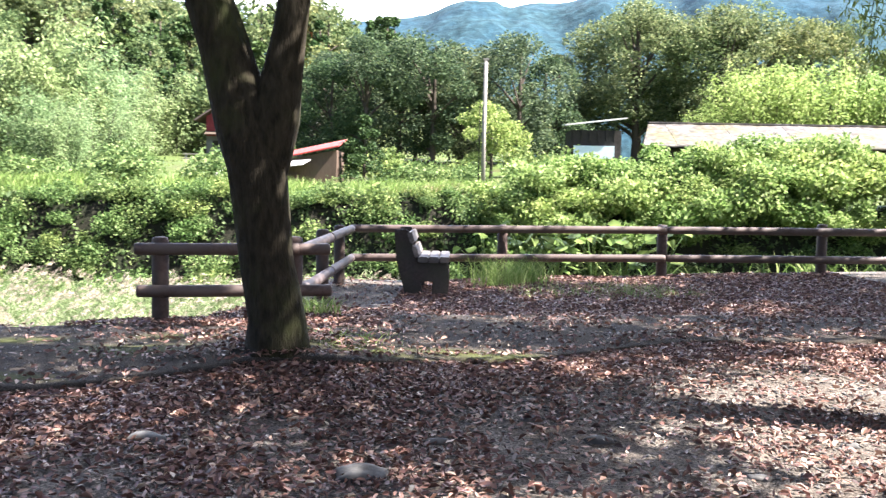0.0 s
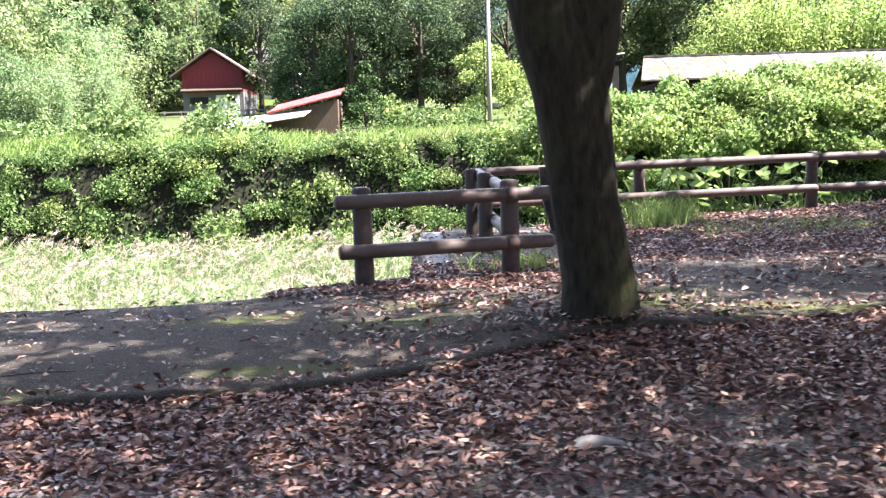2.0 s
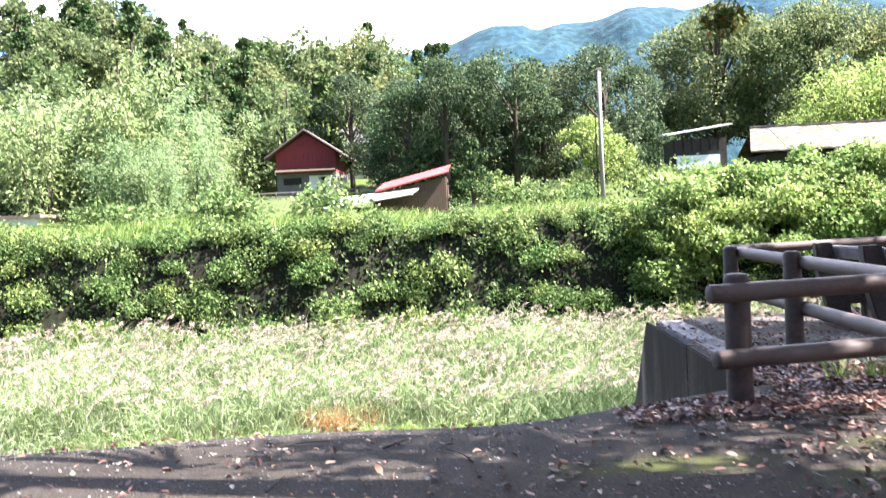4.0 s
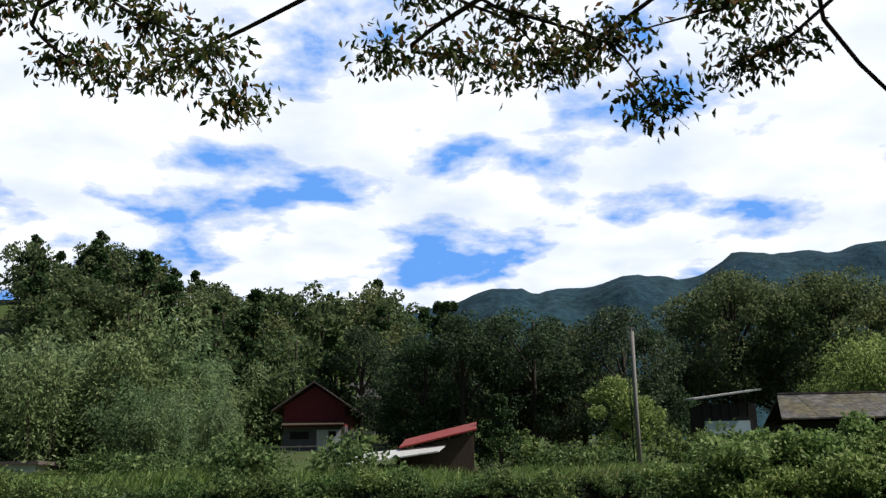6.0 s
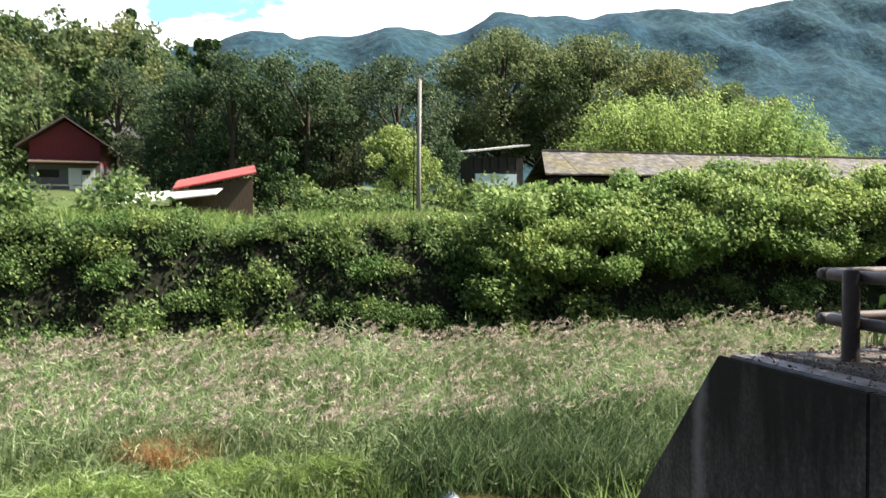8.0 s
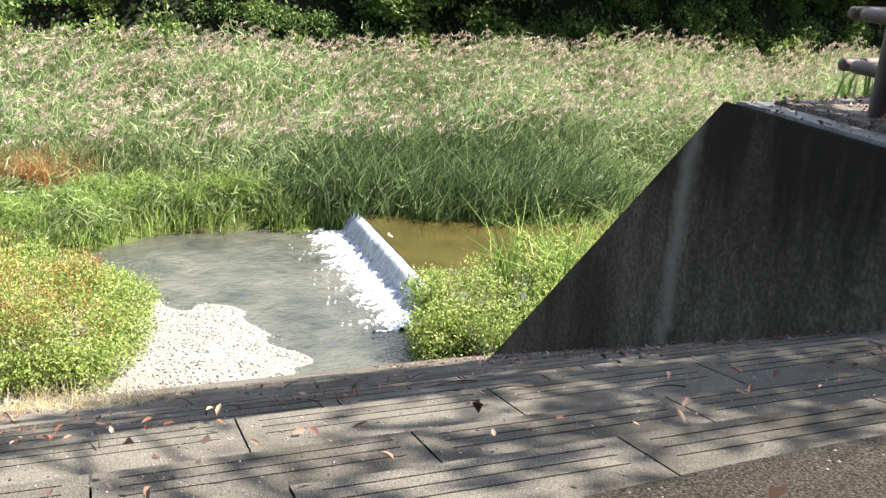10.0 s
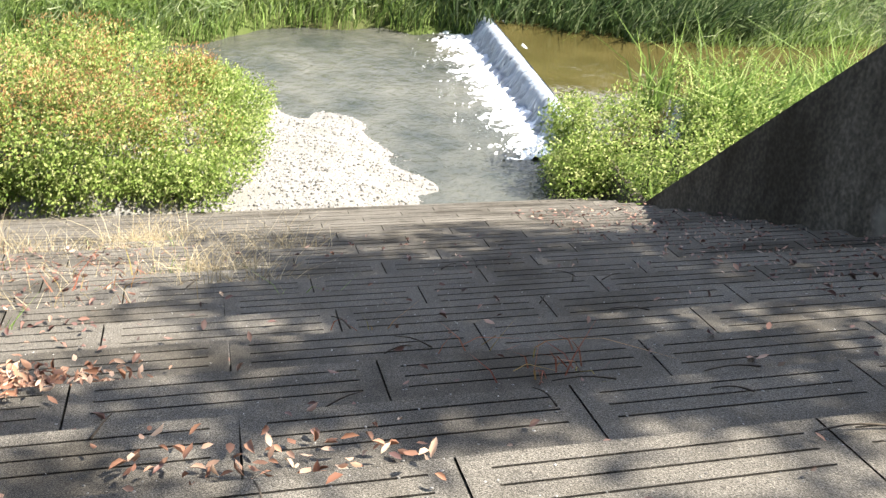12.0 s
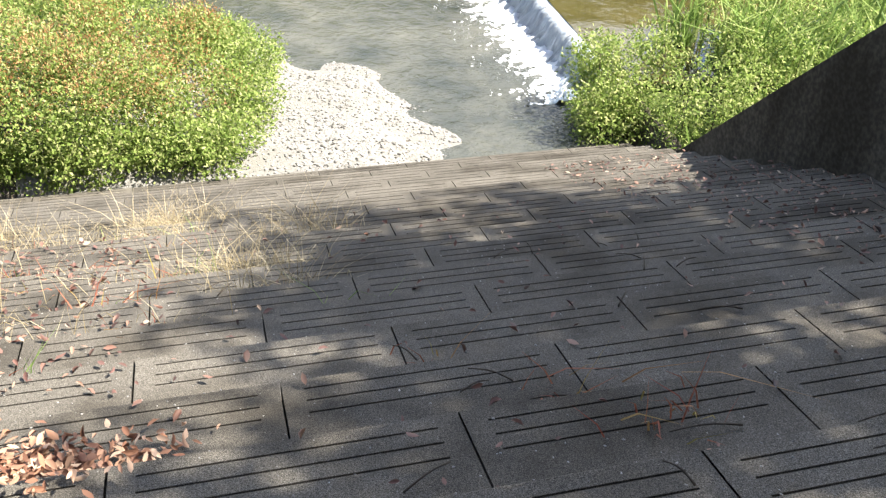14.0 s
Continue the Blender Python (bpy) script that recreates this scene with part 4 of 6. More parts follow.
# sprays pushed outward from the camera's position, to fit its view
HANGING = [(x, y, z) if i in (12, 13) else (-4.83 + 1.35 * (x + 3.98), -1.92 + 1.35 * (y + 1.0), 1.08 + 1.35 * (z - 0.88)) for i, (x, y, z) in enumerate(HANGING)]
lobes += [(x, y, z, *((0.22, 0.2, 0.16) if i in (12, 13) else (0.34, 0.28, 0.21))) for i, (x, y, z) in enumerate(HANGING)]
crown_on(tree, starts, lobes[:-len(HANGING)], 250, 0.18, M_LEAF_NEAR, 52)
rng_h = np.random.default_rng(53)
hang_twigs = []
for chain in ([0, 1, 2, 4], [0, 3], [5, 6, 7], [5, 8, 9], [11, 10, 8], [11, 12, 13], [3, 14, 15], [16, 17, 18], [19, 20], [21, 8], [22, 1]):
    first = HANGING[chain[0]]
    pts = [(-1.0, 0.6, 4.4), ((first[0] - 1.0) / 2, 2.2, 4.6)] + [HANGING[i] for i in chain]
    hang_twigs.append(limb(pts, 0.03, 0.004, 6, 0.0, 18))
    for i in chain:
        for _ in range(5):
            e = np.array(HANGING[i])
            d = rng_h.standard_normal(3) * np.array([0.16, 0.14, 0.10]) - np.array([0, 0, 0.05])
            hang_twigs.append(limb([e, e + d * 0.5 + np.array([0, 0, 0.02]), e + d * 0.9], 0.006, 0.002, 4, 0.0, 5))
v, f = merged(hang_twigs)
part("hanging_branch", mesh_of("hanging_branch", v, f, M_TWIG), tree)
v, f = lobes_leaves(lobes[-len(HANGING):], 230, 0.078, 0.42, rng_h, droop=1.1, shell=0.1, spread=0.4)
part("hanging_leaves", mesh_of("hanging_leaves", v, f, M_LEAF_NEAR), tree, "autumn-tinged hanging leaves")


# trees outside the view, assumed from the dappled shade and placed to cast it
def shade_tree(x, y, height, spread, seed, n=34, low=3.2):
    rng = np.random.default_rng(seed)
    t_ = thing("tree", None, "tall broadleaf tree placed out of view to shade the terrace", "tree", group="shade trees on the terrace", at=pose(x, y, float(plateau(np.float64(x), np.float64(y))) - 0.05))
    v, f = merged([limb([(0, 0, -0.2), (0.05, 0.03, height * 0.25), (-0.05, 0.1, height * 0.5), (0.1, 0, height * 0.85)], 0.27, 0.05),
                   limb([(0, 0.05, height * 0.35), (-0.8, 0.3, height * 0.55), (-1.4, 0.6, height * 0.75)], 0.13, 0.04),
                   limb([(0, 0.05, height * 0.4), (0.7, -0.4, height * 0.6), (1.2, -0.7, height * 0.8)], 0.12, 0.04)])
    part("trunk", mesh_of("trunk", v, f, M_BARK, smooth=True), t_)
    st = [(0.0, 0.05, height * 0.45), (-1.4, 0.6, height * 0.75), (1.2, -0.7, height * 0.8), (0.1, 0, height * 0.85), (-0.8, 0.3, height * 0.55)]
    ls = []
    for i in range(n):
        a, r = rng.random() * 6.28, spread * rng.random() ** 0.55
        ls.append((r * np.cos(a), r * np.sin(a), low + (height - low) * (0.15 + 0.85 * rng.random()) - 0.15 * r, 0.85, 0.85, 0.4))
    crown_on(t_, st, ls, 105, 0.31, M_LEAF_NEAR, seed + 1, 0)
    return t_


first = shade_tree(6.1, 1.2, 8.0, 3.8, 61, 33)
second = shade_tree(8.6, 8.6, 8.5, 3.8, 63, 40)
third = shade_tree(3.2, -2.4, 8.0, 3.6, 65, 40)
# unseen copies added all round the terrace to block sky light
for kind, x, y, turn in [(first, -4.5, -4.2, 40), (second, 9.8, -2.0, 100), (third, 0.2, -7.0, 200), (first, -9.5, -5.5, 150), (second, -14.0, -3.0, 260), (third, 6.0, -8.0, 20),
                         (first, 12.6, 4.2, 310), (third, 13.0, 11.5, 80), (second, -6.5, -10.5, 10), (first, -13, -10, 70), (third, -18.5, -5.0, 120)]:
    copy_thing(kind, pose(x, y, -0.1, 0, 0, turn))
# two more, set just out of view to shade the path and steps
shade_tree(3.5, 5.3, 7.8, 2.9, 75, 34, 4.6)
edge = shade_tree(6.6, 10.6, 8.6, 4.3, 71, 52, 4.9)

# light drooping sprays at the rim of the tree by the fence
rng_w = np.random.default_rng(73)
rim = [(-2.3, -0.6, 3.6), (-2.0, -0.4, 3.2), (-1.7, -0.7, 3.45), (-1.4, -0.3, 3.1), (-1.1, -0.5, 3.5), (-1.9, -0.2, 2.85)]
tw = [limb([(-0.8, 0.3, 5.0), (p[0] * 0.9, p[1], 4.6), p], 0.02, 0.004, 5, 0.0, 9) for p in rim]
v, f = merged(tw)
part("hanging_branch", mesh_of("hanging_branch", v, f, M_TWIG), edge)
M_SPRAY = leafy("thin light leaves", [(0.0, (0.10, 0.16, 0.04)), (1.0, (0.24, 0.29, 0.09))], translucent=0.4)
v, f = lobes_leaves([(*p, 0.38, 0.3, 0.32) for p in rim], 210, 0.09, 0.22, rng_w, droop=1.6, shell=0.1, spread=0.3)
part("hanging_leaves", mesh_of("hanging_leaves", v, f, M_SPRAY), edge, "thin light green hanging leaves")

# ---- far bank: shrubs, vines, grass ----
def shrub_mesh(name, mat, seed, lobes, per, leaf, width=0.55, flat=0.7):
    rng = np.random.default_rng(seed)
    ls = []
    for i in range(lobes):
        a, r = rng.random() * 6.28, rng.random() ** 0.6
        ls.append((0.75 * r * np.cos(a), 0.6 * r * np.sin(a), 0.30 + flat * (0.75 * rng.random() * (1.1 - 0.6 * r)), 0.36 + 0.16 * rng.random(), 0.36 + 0.16 * rng.random(), 0.30 + 0.12 * rng.random()))
    v, f = lobes_leaves(ls, per, leaf, width, rng, droop=0.3, shell=0.55)
    v[:, 2] = np.maximum(v[:, 2], -0.35)
    return mesh_of(name, v, f, mat)


SHRUBS = [shrub_mesh("shrub", M_SHRUB, 70 + i, 9, 86, 0.13) for i in range(5)]
VINES = [shrub_mesh("vine", M_VINE, 80 + i, 9, 130, 0.14, 0.6, 0.9) for i in range(5)]
sr = np.random.default_rng(91)


def scatter(meshes, name, spots, label, category, group, size=(0.8, 1.4), tall=1.0):
    for x, y, z in spots:
        s = sr.uniform(*size)
        m = pose(x, y, z, 0, 0, sr.uniform(0, 360)) @ Matrix.Diagonal((s, s, s * tall * sr.uniform(0.85, 1.2), 1))
        thing(name, meshes[int(sr.integers(len(meshes)))], label, category, group, at=m)


spots = []
for x in np.arange(-33, 33, 0.98):
    for y in (37.3, 38.3, 39.0, 39.5, 40.1):
        px, py = x + sr.uniform(-0.5, 0.5), y + sr.uniform(-0.4, 0.4)
        if sr.random() < (0.15 if y > 39.2 or y < 37.8 else 0.2):
            continue
        spots.append((px, py, float(land(px, py)) - 0.1))
scatter(SHRUBS, "shrub", spots, "leafy dark green shrub on the river bank", "shrub", "shrubs on the far bank", (0.55, 1.3))
# creeping leaves over the whole bank face
rng_c = np.random.default_rng(92)
n = 26000
x, y = rng_c.uniform(-34, 33, n), rng_c.uniform(36.6, 40.6, n)
ok = wave(x, y, 1.3, 93) > -0.75
x, y = x[ok], y[ok]
c = np.stack([x, y, land(x, y) + 0.02 + 0.28 * rng_c.random(len(x)) ** 1.5], 1)
v, f = leaf_arrays(c, np.array([0.1, -0.5, -0.4]) + rng_c.standard_normal((len(x), 3)) * 0.6, rng_c.uniform(0.14, 0.3, len(x)), 0.6, rng_c, 0.2)
thing("creeper", mesh_of("creeper", v, f, M_CREEPER), "dark creeping vines covering the bank face", "creeper", kind="stuff")
spots = [(x + sr.uniform(-0.4, 0.4), 40.5 + sr.uniform(-0.5, 0.6), 1.0) for x in np.arange(-34, 1.0, 0.9)]
scatter(SHRUBS, "shrub", spots, "sunlit green shrub on top of the bank", "shrub", "shrubs on the bank top", (0.6, 0.95), 0.8)
spots = []
for x in np.arange(1.8, 34, 1.05):
    for y, z in ((38.3, -0.6), (38.9, 0.6), (39.6, 1.2), (40.5, 1.55), (41.5, 1.8)):
        spots.append((x + sr.uniform(-0.5, 0.5), y + sr.uniform(-0.4, 0.4), z + 0.95 * smooth01((x - 7) / 6) + sr.uniform(-0.45, 0.45) - (0.7 if x < 3.4 else 0)))
scatter(VINES, "vine", spots, "bright green climbing vine over the bank", "vine", "vines on the far bank", (0.65, 1.55), 1.0)


def blades(name, n, xr, yr, height, width, mat, label, category, seed, lean=0.35, keep=None, wind=(0.25, -0.05, 0)):
    rng = np.random.default_rng(seed)
    x, y = rng.uniform(*xr, n), rng.uniform(*yr, n)
    z = land(x, y)
    ok = np.ones(n, bool) if keep is None else keep(x, y, z, rng)
    x, y, z = x[ok], y[ok], z[ok]
    n = len(x)
    ln = rng.standard_normal((n, 3)) * np.array([lean, lean, 0]) + np.array(wind)
    h = (height[0] + (height[1] - height[0]) * rng.random(n)) * (0.45 + 0.55 * smooth01((y - 27.0) / 2.2) if name == "reeds" else 1.0)
    v, f = blade_arrays(np.stack([x, y, z - 0.03], 1), h, ln, width, rng)
    return thing(name, mesh_of(name, v, f, mat), label, category, kind="stuff")


blades("grass", 15000, (-40, 3), (40.5, 45), (0.3, 0.75), 0.05, M_GRASS, "sunlit grass on top of the far bank", "grass", 101)
blades("dry_grass", 1800, (-2.5, 2.5), (41, 44), (0.25, 0.5), 0.05, M_DRY, "dry straw-coloured grass on the bank top", "grass", 102)


def reed_land(x, y, z, rng):
    return z > WATER_LOW - 0.02


def reed_bed(x, y, z, rng):
    return (z > WATER_LOW + 0.1) & (rng.random(len(x)) < np.where(y < 28, 1.0, 0.75))


blades("reeds", 62000, (-26, 22), (24.6, 36.9), (0.5, 1.5), 0.034, M_REED, "dense green reeds over the river bed", "reeds", 103, 0.45, reed_bed)
# shadow patch by the weir, painted in with darker blades
blades("sedge", 12000, (-4.2, 5.2), (24.8, 30.6), (0.7, 1.45), 0.035, M_SHADOW_BLADES, "blades by the weir coloured dark as a shadow patch", "grass", 109, 0.4, lambda x, y, z, rng: (z > WATER_LOW + 0.05) & (rng.random(len(x)) < np.exp(-((x - 0.4) / 3.4) ** 4)))
blades("grass", 20000, (-16, 6), (24.4, 28.8), (0.3, 0.65), 0.02, M_GRASS, "bright fresh grass at the water's edge", "grass", 104, 0.4, reed_land)
rng_s = np.random.default_rng(106)
tuft_lobes = []
for x in np.arange(-13, 3.2, 0.16):
    y = float(np.interp(x, [-14, -8.6, -6, -3, -2, 0.5, 2, 7], [25.5, 26.2, 27.55, 27.4, 26.7, 25.6, 25.0, 24.7])) + rng_s.uniform(-0.15, 1.0)
    tuft_lobes.append((x, y, float(land(x, y)) + rng_s.uniform(0.08, 0.42), 0.42, 0.36, 0.30))
# tufts by the pool reuse the shadow-dark green
for light, mat, label in ((True, M_GRASS, "lush bright grass tufts over the water's edge"), (False, M_SHADOW_BLADES, "tufts hanging over the pool in the same shadow-dark green")):
    chosen = [L for L in tuft_lobes if (L[0] < -3.6) == light]
    v, f = lobes_leaves(chosen, 420, 0.26, 0.055, rng_s, droop=0.25, shell=0.2, spread=0.9)
    thing("grass", mesh_of("grass", v, f, mat), label, "grass", kind="stuff")
rng_q = np.random.default_rng(107)
n = 40000
x, y = rng_q.uniform(-26, 22, n), rng_q.uniform(24.8, 36.9, n)
z = land(x, y)
ok = z > WATER_LOW + 0.12
x, y, z = x[ok], y[ok], z[ok]
hh = (0.45 + 0.95 * rng_q.random(len(x))) * (0.45 + 0.55 * smooth01((y - 27.0) / 2.2)) * (0.75 + 0.42 * wave(x, y, 2.2, 108))
c = np.stack([x, y, z + hh], 1)
v, f = leaf_arrays(c, np.array([0.5, -0.1, -0.15]) + rng_q.standard_normal((len(x), 3)) * np.array([0.8, 0.8, 0.6]), rng_q.uniform(0.28, 0.58, len(x)), 0.075, rng_q, 0.25)
thing("reed_leaves", mesh_of("reed_leaves", v, f, M_REED), "long arching reed leaves", "reeds", kind="stuff")
# plumes: feathery heads of a few hairs each
rng_p = np.random.default_rng(105)
n = 3600
x, y = rng_p.uniform(-26, 22, n), 36.8 - 8.5 * rng_p.random(n) ** 1.2
heads = np.stack([x, y, land(x, y) + rng_p.uniform(0.9, 1.4, n)], 1)
k = np.repeat(np.arange(n), 9)
s = rng_p.random(len(k))
c = heads[k] + np.array([0.28, -0.03, 0.0]) * s[:, None] * 0.8 + np.array([0, 0, 0.30]) * (s - s * s * 0.6)[:, None] + rng_p.standard_normal((len(k), 3)) * 0.02
v, f = leaf_arrays(c, np.array([0.4, 0, 0.45]) + rng_p.standard_normal((len(k), 3)) * 0.42, 0.22, 0.11, rng_p)
thing("reed_plumes", mesh_of("reed_plumes", v, f, M_PLUME), "pinkish beige plumes over the reeds", "reeds", kind="stuff")

# ---- woods ----
def trunk_arrays(h, r, rng):
    return limb([(0, 0, -0.6), (0.1, 0, h * 0.3), (rng.uniform(-0.3, 0.3), rng.uniform(-0.3, 0.3), h * 0.85)], r, r * 0.3, 8, 0.04, 8)


def wood_tree(height, spread, lobes, per, leaf, mat, seed, low=0.08, cone=False):
    """Two meshes: trunk with a few limbs, and the crown in many ragged clumps."""
    rng = np.random.default_rng(seed)
    ls, limbs = [], [trunk_arrays(height, 0.028 * height, rng)]
    for i in range(lobes):
        u = rng.random()
        a = rng.random() * 6.28
        if cone:
            r = spread * (1 - u) ** 0.8 * (0.35 + 0.65 * rng.random())
            size = spread * (0.15 + 0.2 * (1 - u))
        else:
            r = spread * np.sqrt(max(0.05, 1 - (1.75 * u - 0.72) ** 2)) * rng.random() ** 0.3 * 0.92
            size = spread * (0.20 + 0.16 * rng.random())
        z = height * (low + (0.93 - low) * u)
        ls.append((r * np.cos(a), r * np.sin(a), z, size, size, size * 0.72))
        if i % 4 == 0:
            limbs.append(limb([(0, 0, z * 0.6), (r * np.cos(a) * 0.5, r * np.sin(a) * 0.5, z * 0.85), (r * np.cos(a), r * np.sin(a), z)], 0.012 * height, 0.02, 5, 0.0, 5))
    v, f = merged(limbs)
    trunk = mesh_of("trunk", v, f, M_TWIG, smooth=True)
    v, f = lobes_leaves(ls, per, leaf, 0.6, rng, droop=0.35, shell=0.6)
    return trunk, mesh_of("crown", v, f, mat)


def plume_bamboo(height, spread, culms, per, leaf, mat, seed):
    """A bamboo clump: arching culms with drooping sprays of narrow leaves."""
    rng = np.random.default_rng(seed)
    stems, cs, ws = [], [], []
    for i in range(culms):
        a, r = rng.random() * 6.28, spread * rng.random() ** 0.6
        b = np.array([r * np.cos(a) * 0.75, r * np.sin(a) * 0.75, -0.3])
        h = height * (0.72 + 0.32 * rng.random()) * (1 - 0.3 * (r / spread) ** 2)
        bend = np.array([np.cos(a), np.sin(a), 0]) * h * (0.12 + 0.22 * rng.random()) + np.array([0.05 * h, 0, 0])
        tip = b + np.array([0, 0, h]) + bend
        stems.append(limb([b, b + np.array([0, 0, h * 0.5]) + bend * 0.15, b + np.array([0, 0, h * 0.88]) + bend * 0.6, tip - np.array([0, 0, h * 0.05])], 0.04, 0.01, 4, 0.0, 7))
        t = 0.03 + 0.97 * rng.random(per) ** 0.85
        line = b + np.array([0, 0, 1.0]) * (h * (t - 0.08 * t ** 4))[:, None] + bend * (t ** 2)[:, None]
        out = rng.standard_normal((per, 3)) * (0.32 + 0.5 * (1 - t))[:, None] * np.array([1, 1, 0.7])
        cs.append(line + out)
        ws.append(out + np.array([0, 0, -0.45]) + 0.3 * rng.standard_normal((per, 3)))
    v, f = merged(stems)
    trunk = mesh_of("culms", v, f, M_TWIG)
    v, f = leaf_arrays(np.concatenate(cs), np.concatenate(ws), leaf * (0.7 + 0.6 * rng.random(culms * per)), 0.34, rng)
    return trunk, mesh_of("crown", v, f, mat)


BROAD = [wood_tree(10, 4.0, 30, 330, 0.23, M_FOREST, 110 + i) for i in range(5)]
TALL = [wood_tree(15, 5.4, 40, 300, 0.28, M_HILLWOOD, 120 + i, low=0.25) for i in range(3)]
HILL = [wood_tree(9, 4.4, 22, 70, 0.56, M_HILLWOOD, 130 + i) for i in range(4)]
CEDAR = [wood_tree(10, 3.4, 28, 66, 0.50, M_CEDAR, 140 + i, 0.1, True) for i in range(3)]
BAMBOO = [plume_bamboo(8.5, 2.6, 18, 300, 0.30, M_BAMBOO, 150 + i) for i in range(4)]
BAMBOO_R = [plume_bamboo(7.5, 3.0, 24, 270, 0.27, M_BAMBOO_LIGHT, 160 + i) for i in range(3)]
wr = np.random.default_rng(171)


def plant(kinds, name, x, y, label, category, group, size=1.0, dz=0.0, wide=1.0):
    trunk, crown = kinds[int(wr.integers(len(kinds)))]
    z = float(land(x, y)) + dz
    s = size * wr.uniform(0.93, 1.07)
    ob = thing(name, None, label, category, group, at=pose(x, y, z, 0, 0, wr.uniform(0, 360)) @ Matrix.Diagonal((s * wide, s * wide, s, 1)))
    stem = part("trunk" if name != "bamboo" else "stem", trunk, ob)
    if name == "bamboo":
        stem["kind"] = "stuff"
    part("crown", crown, ob)


# dark wood behind the houses
for x, y, s in [(-12.0, 80, 0.8), (-9.7, 73.5, 0.9), (-9.2, 77, 1.0), (-6.8, 72, 0.95), (-4.3, 75, 1.0), (-1.6, 73, 1.12), (0.6, 77, 1.0), (3.0, 82, 0.95), (5.2, 74, 1.03), (7.8, 79, 0.95), (-11, 86, 1.05), (-3.5, 86, 1.0), (2.0, 90, 0.9), (9.5, 86, 1.0), (-16.5, 90, 1.1), (-8, 92, 1.1)]:
    plant(BROAD, "tree", x, y, "dense dark green broadleaf tree behind the houses", "tree", "wood behind the houses", s)
for x, y, s in [(12.6, 86, 0.88), (16.5, 84, 0.97), (20.5, 86, 1.03), (24.2, 84, 0.98), (28.2, 87, 1.02), (32.0, 85, 0.93), (36.5, 88, 1.02), (40.5, 90, 0.9), (18.5, 93, 1.0), (26, 95, 1.0), (46, 96, 0.8), (52, 100, 0.8)]:
    plant(TALL, "tree", x, y, "tall spreading broadleaf tree beyond the long roof", "tree", "tall trees beyond the long roof", s)
# wooded hill
for i in range(190):
    x, y = wr.uniform(-110, 20), wr.uniform(90, 165)
    if x > -16 and y < 125 or x > 0 and y > 150 or x < -0.56 * y + 4:
        continue
    plant(HILL if wr.random() < 0.6 else CEDAR, "tree", x, y, "green tree on the wooded hillside", "tree", "woods on the hillside", wr.uniform(0.85, 1.15))
for x in np.arange(-62, -14, 3.0):
    plant(HILL, "tree", x + wr.uniform(-1, 1), 150 + wr.uniform(-5, 6), "dark tree on the hill crest", "tree", "trees on the hill crest", wr.uniform(0.8, 1.0))
# bamboo groves
for i in range(40):
    x, y = wr.uniform(-46, -21), wr.uniform(52, 70)
    if x > -4.5 - 0.275 * (y - 3) or y < 58 and x < -4.15 - 0.43 * (y - 3):
        continue
    size = (0.45 + 0.55 * smooth01((-x - 20) / 8) + 0.15 * smooth01((y - 55) / 15)) * wr.uniform(0.75, 1.25)
    plant(BAMBOO, "bamboo", x, y, "pale green feathery bamboo clump", "bamboo", "bamboo grove across the river", float(size))
for i in range(12):
    x = wr.uniform(-46, -25)
    plant(BAMBOO, "bamboo", x, wr.uniform(84, 104), "pale green feathery bamboo on the hill foot", "bamboo", "bamboo on the hill foot", wr.uniform(0.95, 1.2))
for x, y, s in [(20.4, 75, 0.8), (22.3, 75, 1.0), (24.3, 74, 1.2), (26.2, 76, 1.3), (28.2, 74, 1.32), (30.2, 76, 1.34), (32.4, 74.5, 1.34), (34.6, 76, 1.3), (36.8, 75, 1.2), (40, 76, 0.98), (43, 77, 0.8), (46, 76, 0.7)]:
    plant(BAMBOO_R, "bamboo", x, y, "yellow-green bamboo clump behind the long roof", "bamboo", "bamboo behind the long roof", s)
YARD, HEDGE, BUSHES = [], [], []


def thicket(spots, label, size, tall):
    """Many shrubs joined into one mesh of leaves."""
    vs = []
    for x, y, z in spots:
        me = SHRUBS[int(sr.integers(len(SHRUBS)))]
        co = np.zeros(len(me.vertices) * 3, dtype=np.float32)
        me.vertices.foreach_get("co", co)
        k_, a = sr.uniform(*size), sr.uniform(0, 6.28)
        c_, s_ = np.cos(a), np.sin(a)
        co = co.reshape(-1, 3) * np.array([k_, k_, k_ * tall * sr.uniform(0.85, 1.2)])
        vs.append(np.stack([co[:, 0] * c_ - co[:, 1] * s_ + x, co[:, 0] * s_ + co[:, 1] * c_ + y, co[:, 2] + z], 1))
    v = np.concatenate(vs)
    thing("thicket", mesh_of("thicket", v, np.arange(len(v)).reshape(-1, 4), M_SHRUB), label, "shrubs", kind="stuff")


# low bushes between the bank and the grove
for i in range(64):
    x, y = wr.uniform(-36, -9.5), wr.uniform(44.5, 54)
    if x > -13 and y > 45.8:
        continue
    sight_slope = -(x + 4.2) / (y - 3)   # the camera's sight lines to the barn and the white hut stay clear
    if sight_slope > 0.44 or 0.12 < sight_slope < 0.262 and y > 45.5:
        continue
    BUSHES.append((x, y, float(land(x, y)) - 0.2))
for i in range(46):
    x, y = wr.uniform(-24.5, -11.5), wr.uniform(72, 78.5)
    HEDGE.append((x, y, float(land(x, y)) - 1.25))
for i in range(60):
    y = wr.uniform(50, 71)
    x = -4.2 - wr.uniform(0.14, 0.27) * (y - 3)
    YARD.append((x, y, float(land(x, y)) - 0.8))
thicket(YARD, "low green shrubs in the yard below the barn", (1.0, 1.5), 0.5)
thicket(HEDGE, "dark green hedge below the barn", (1.3, 1.9), 0.62)
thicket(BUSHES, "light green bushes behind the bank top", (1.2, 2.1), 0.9)
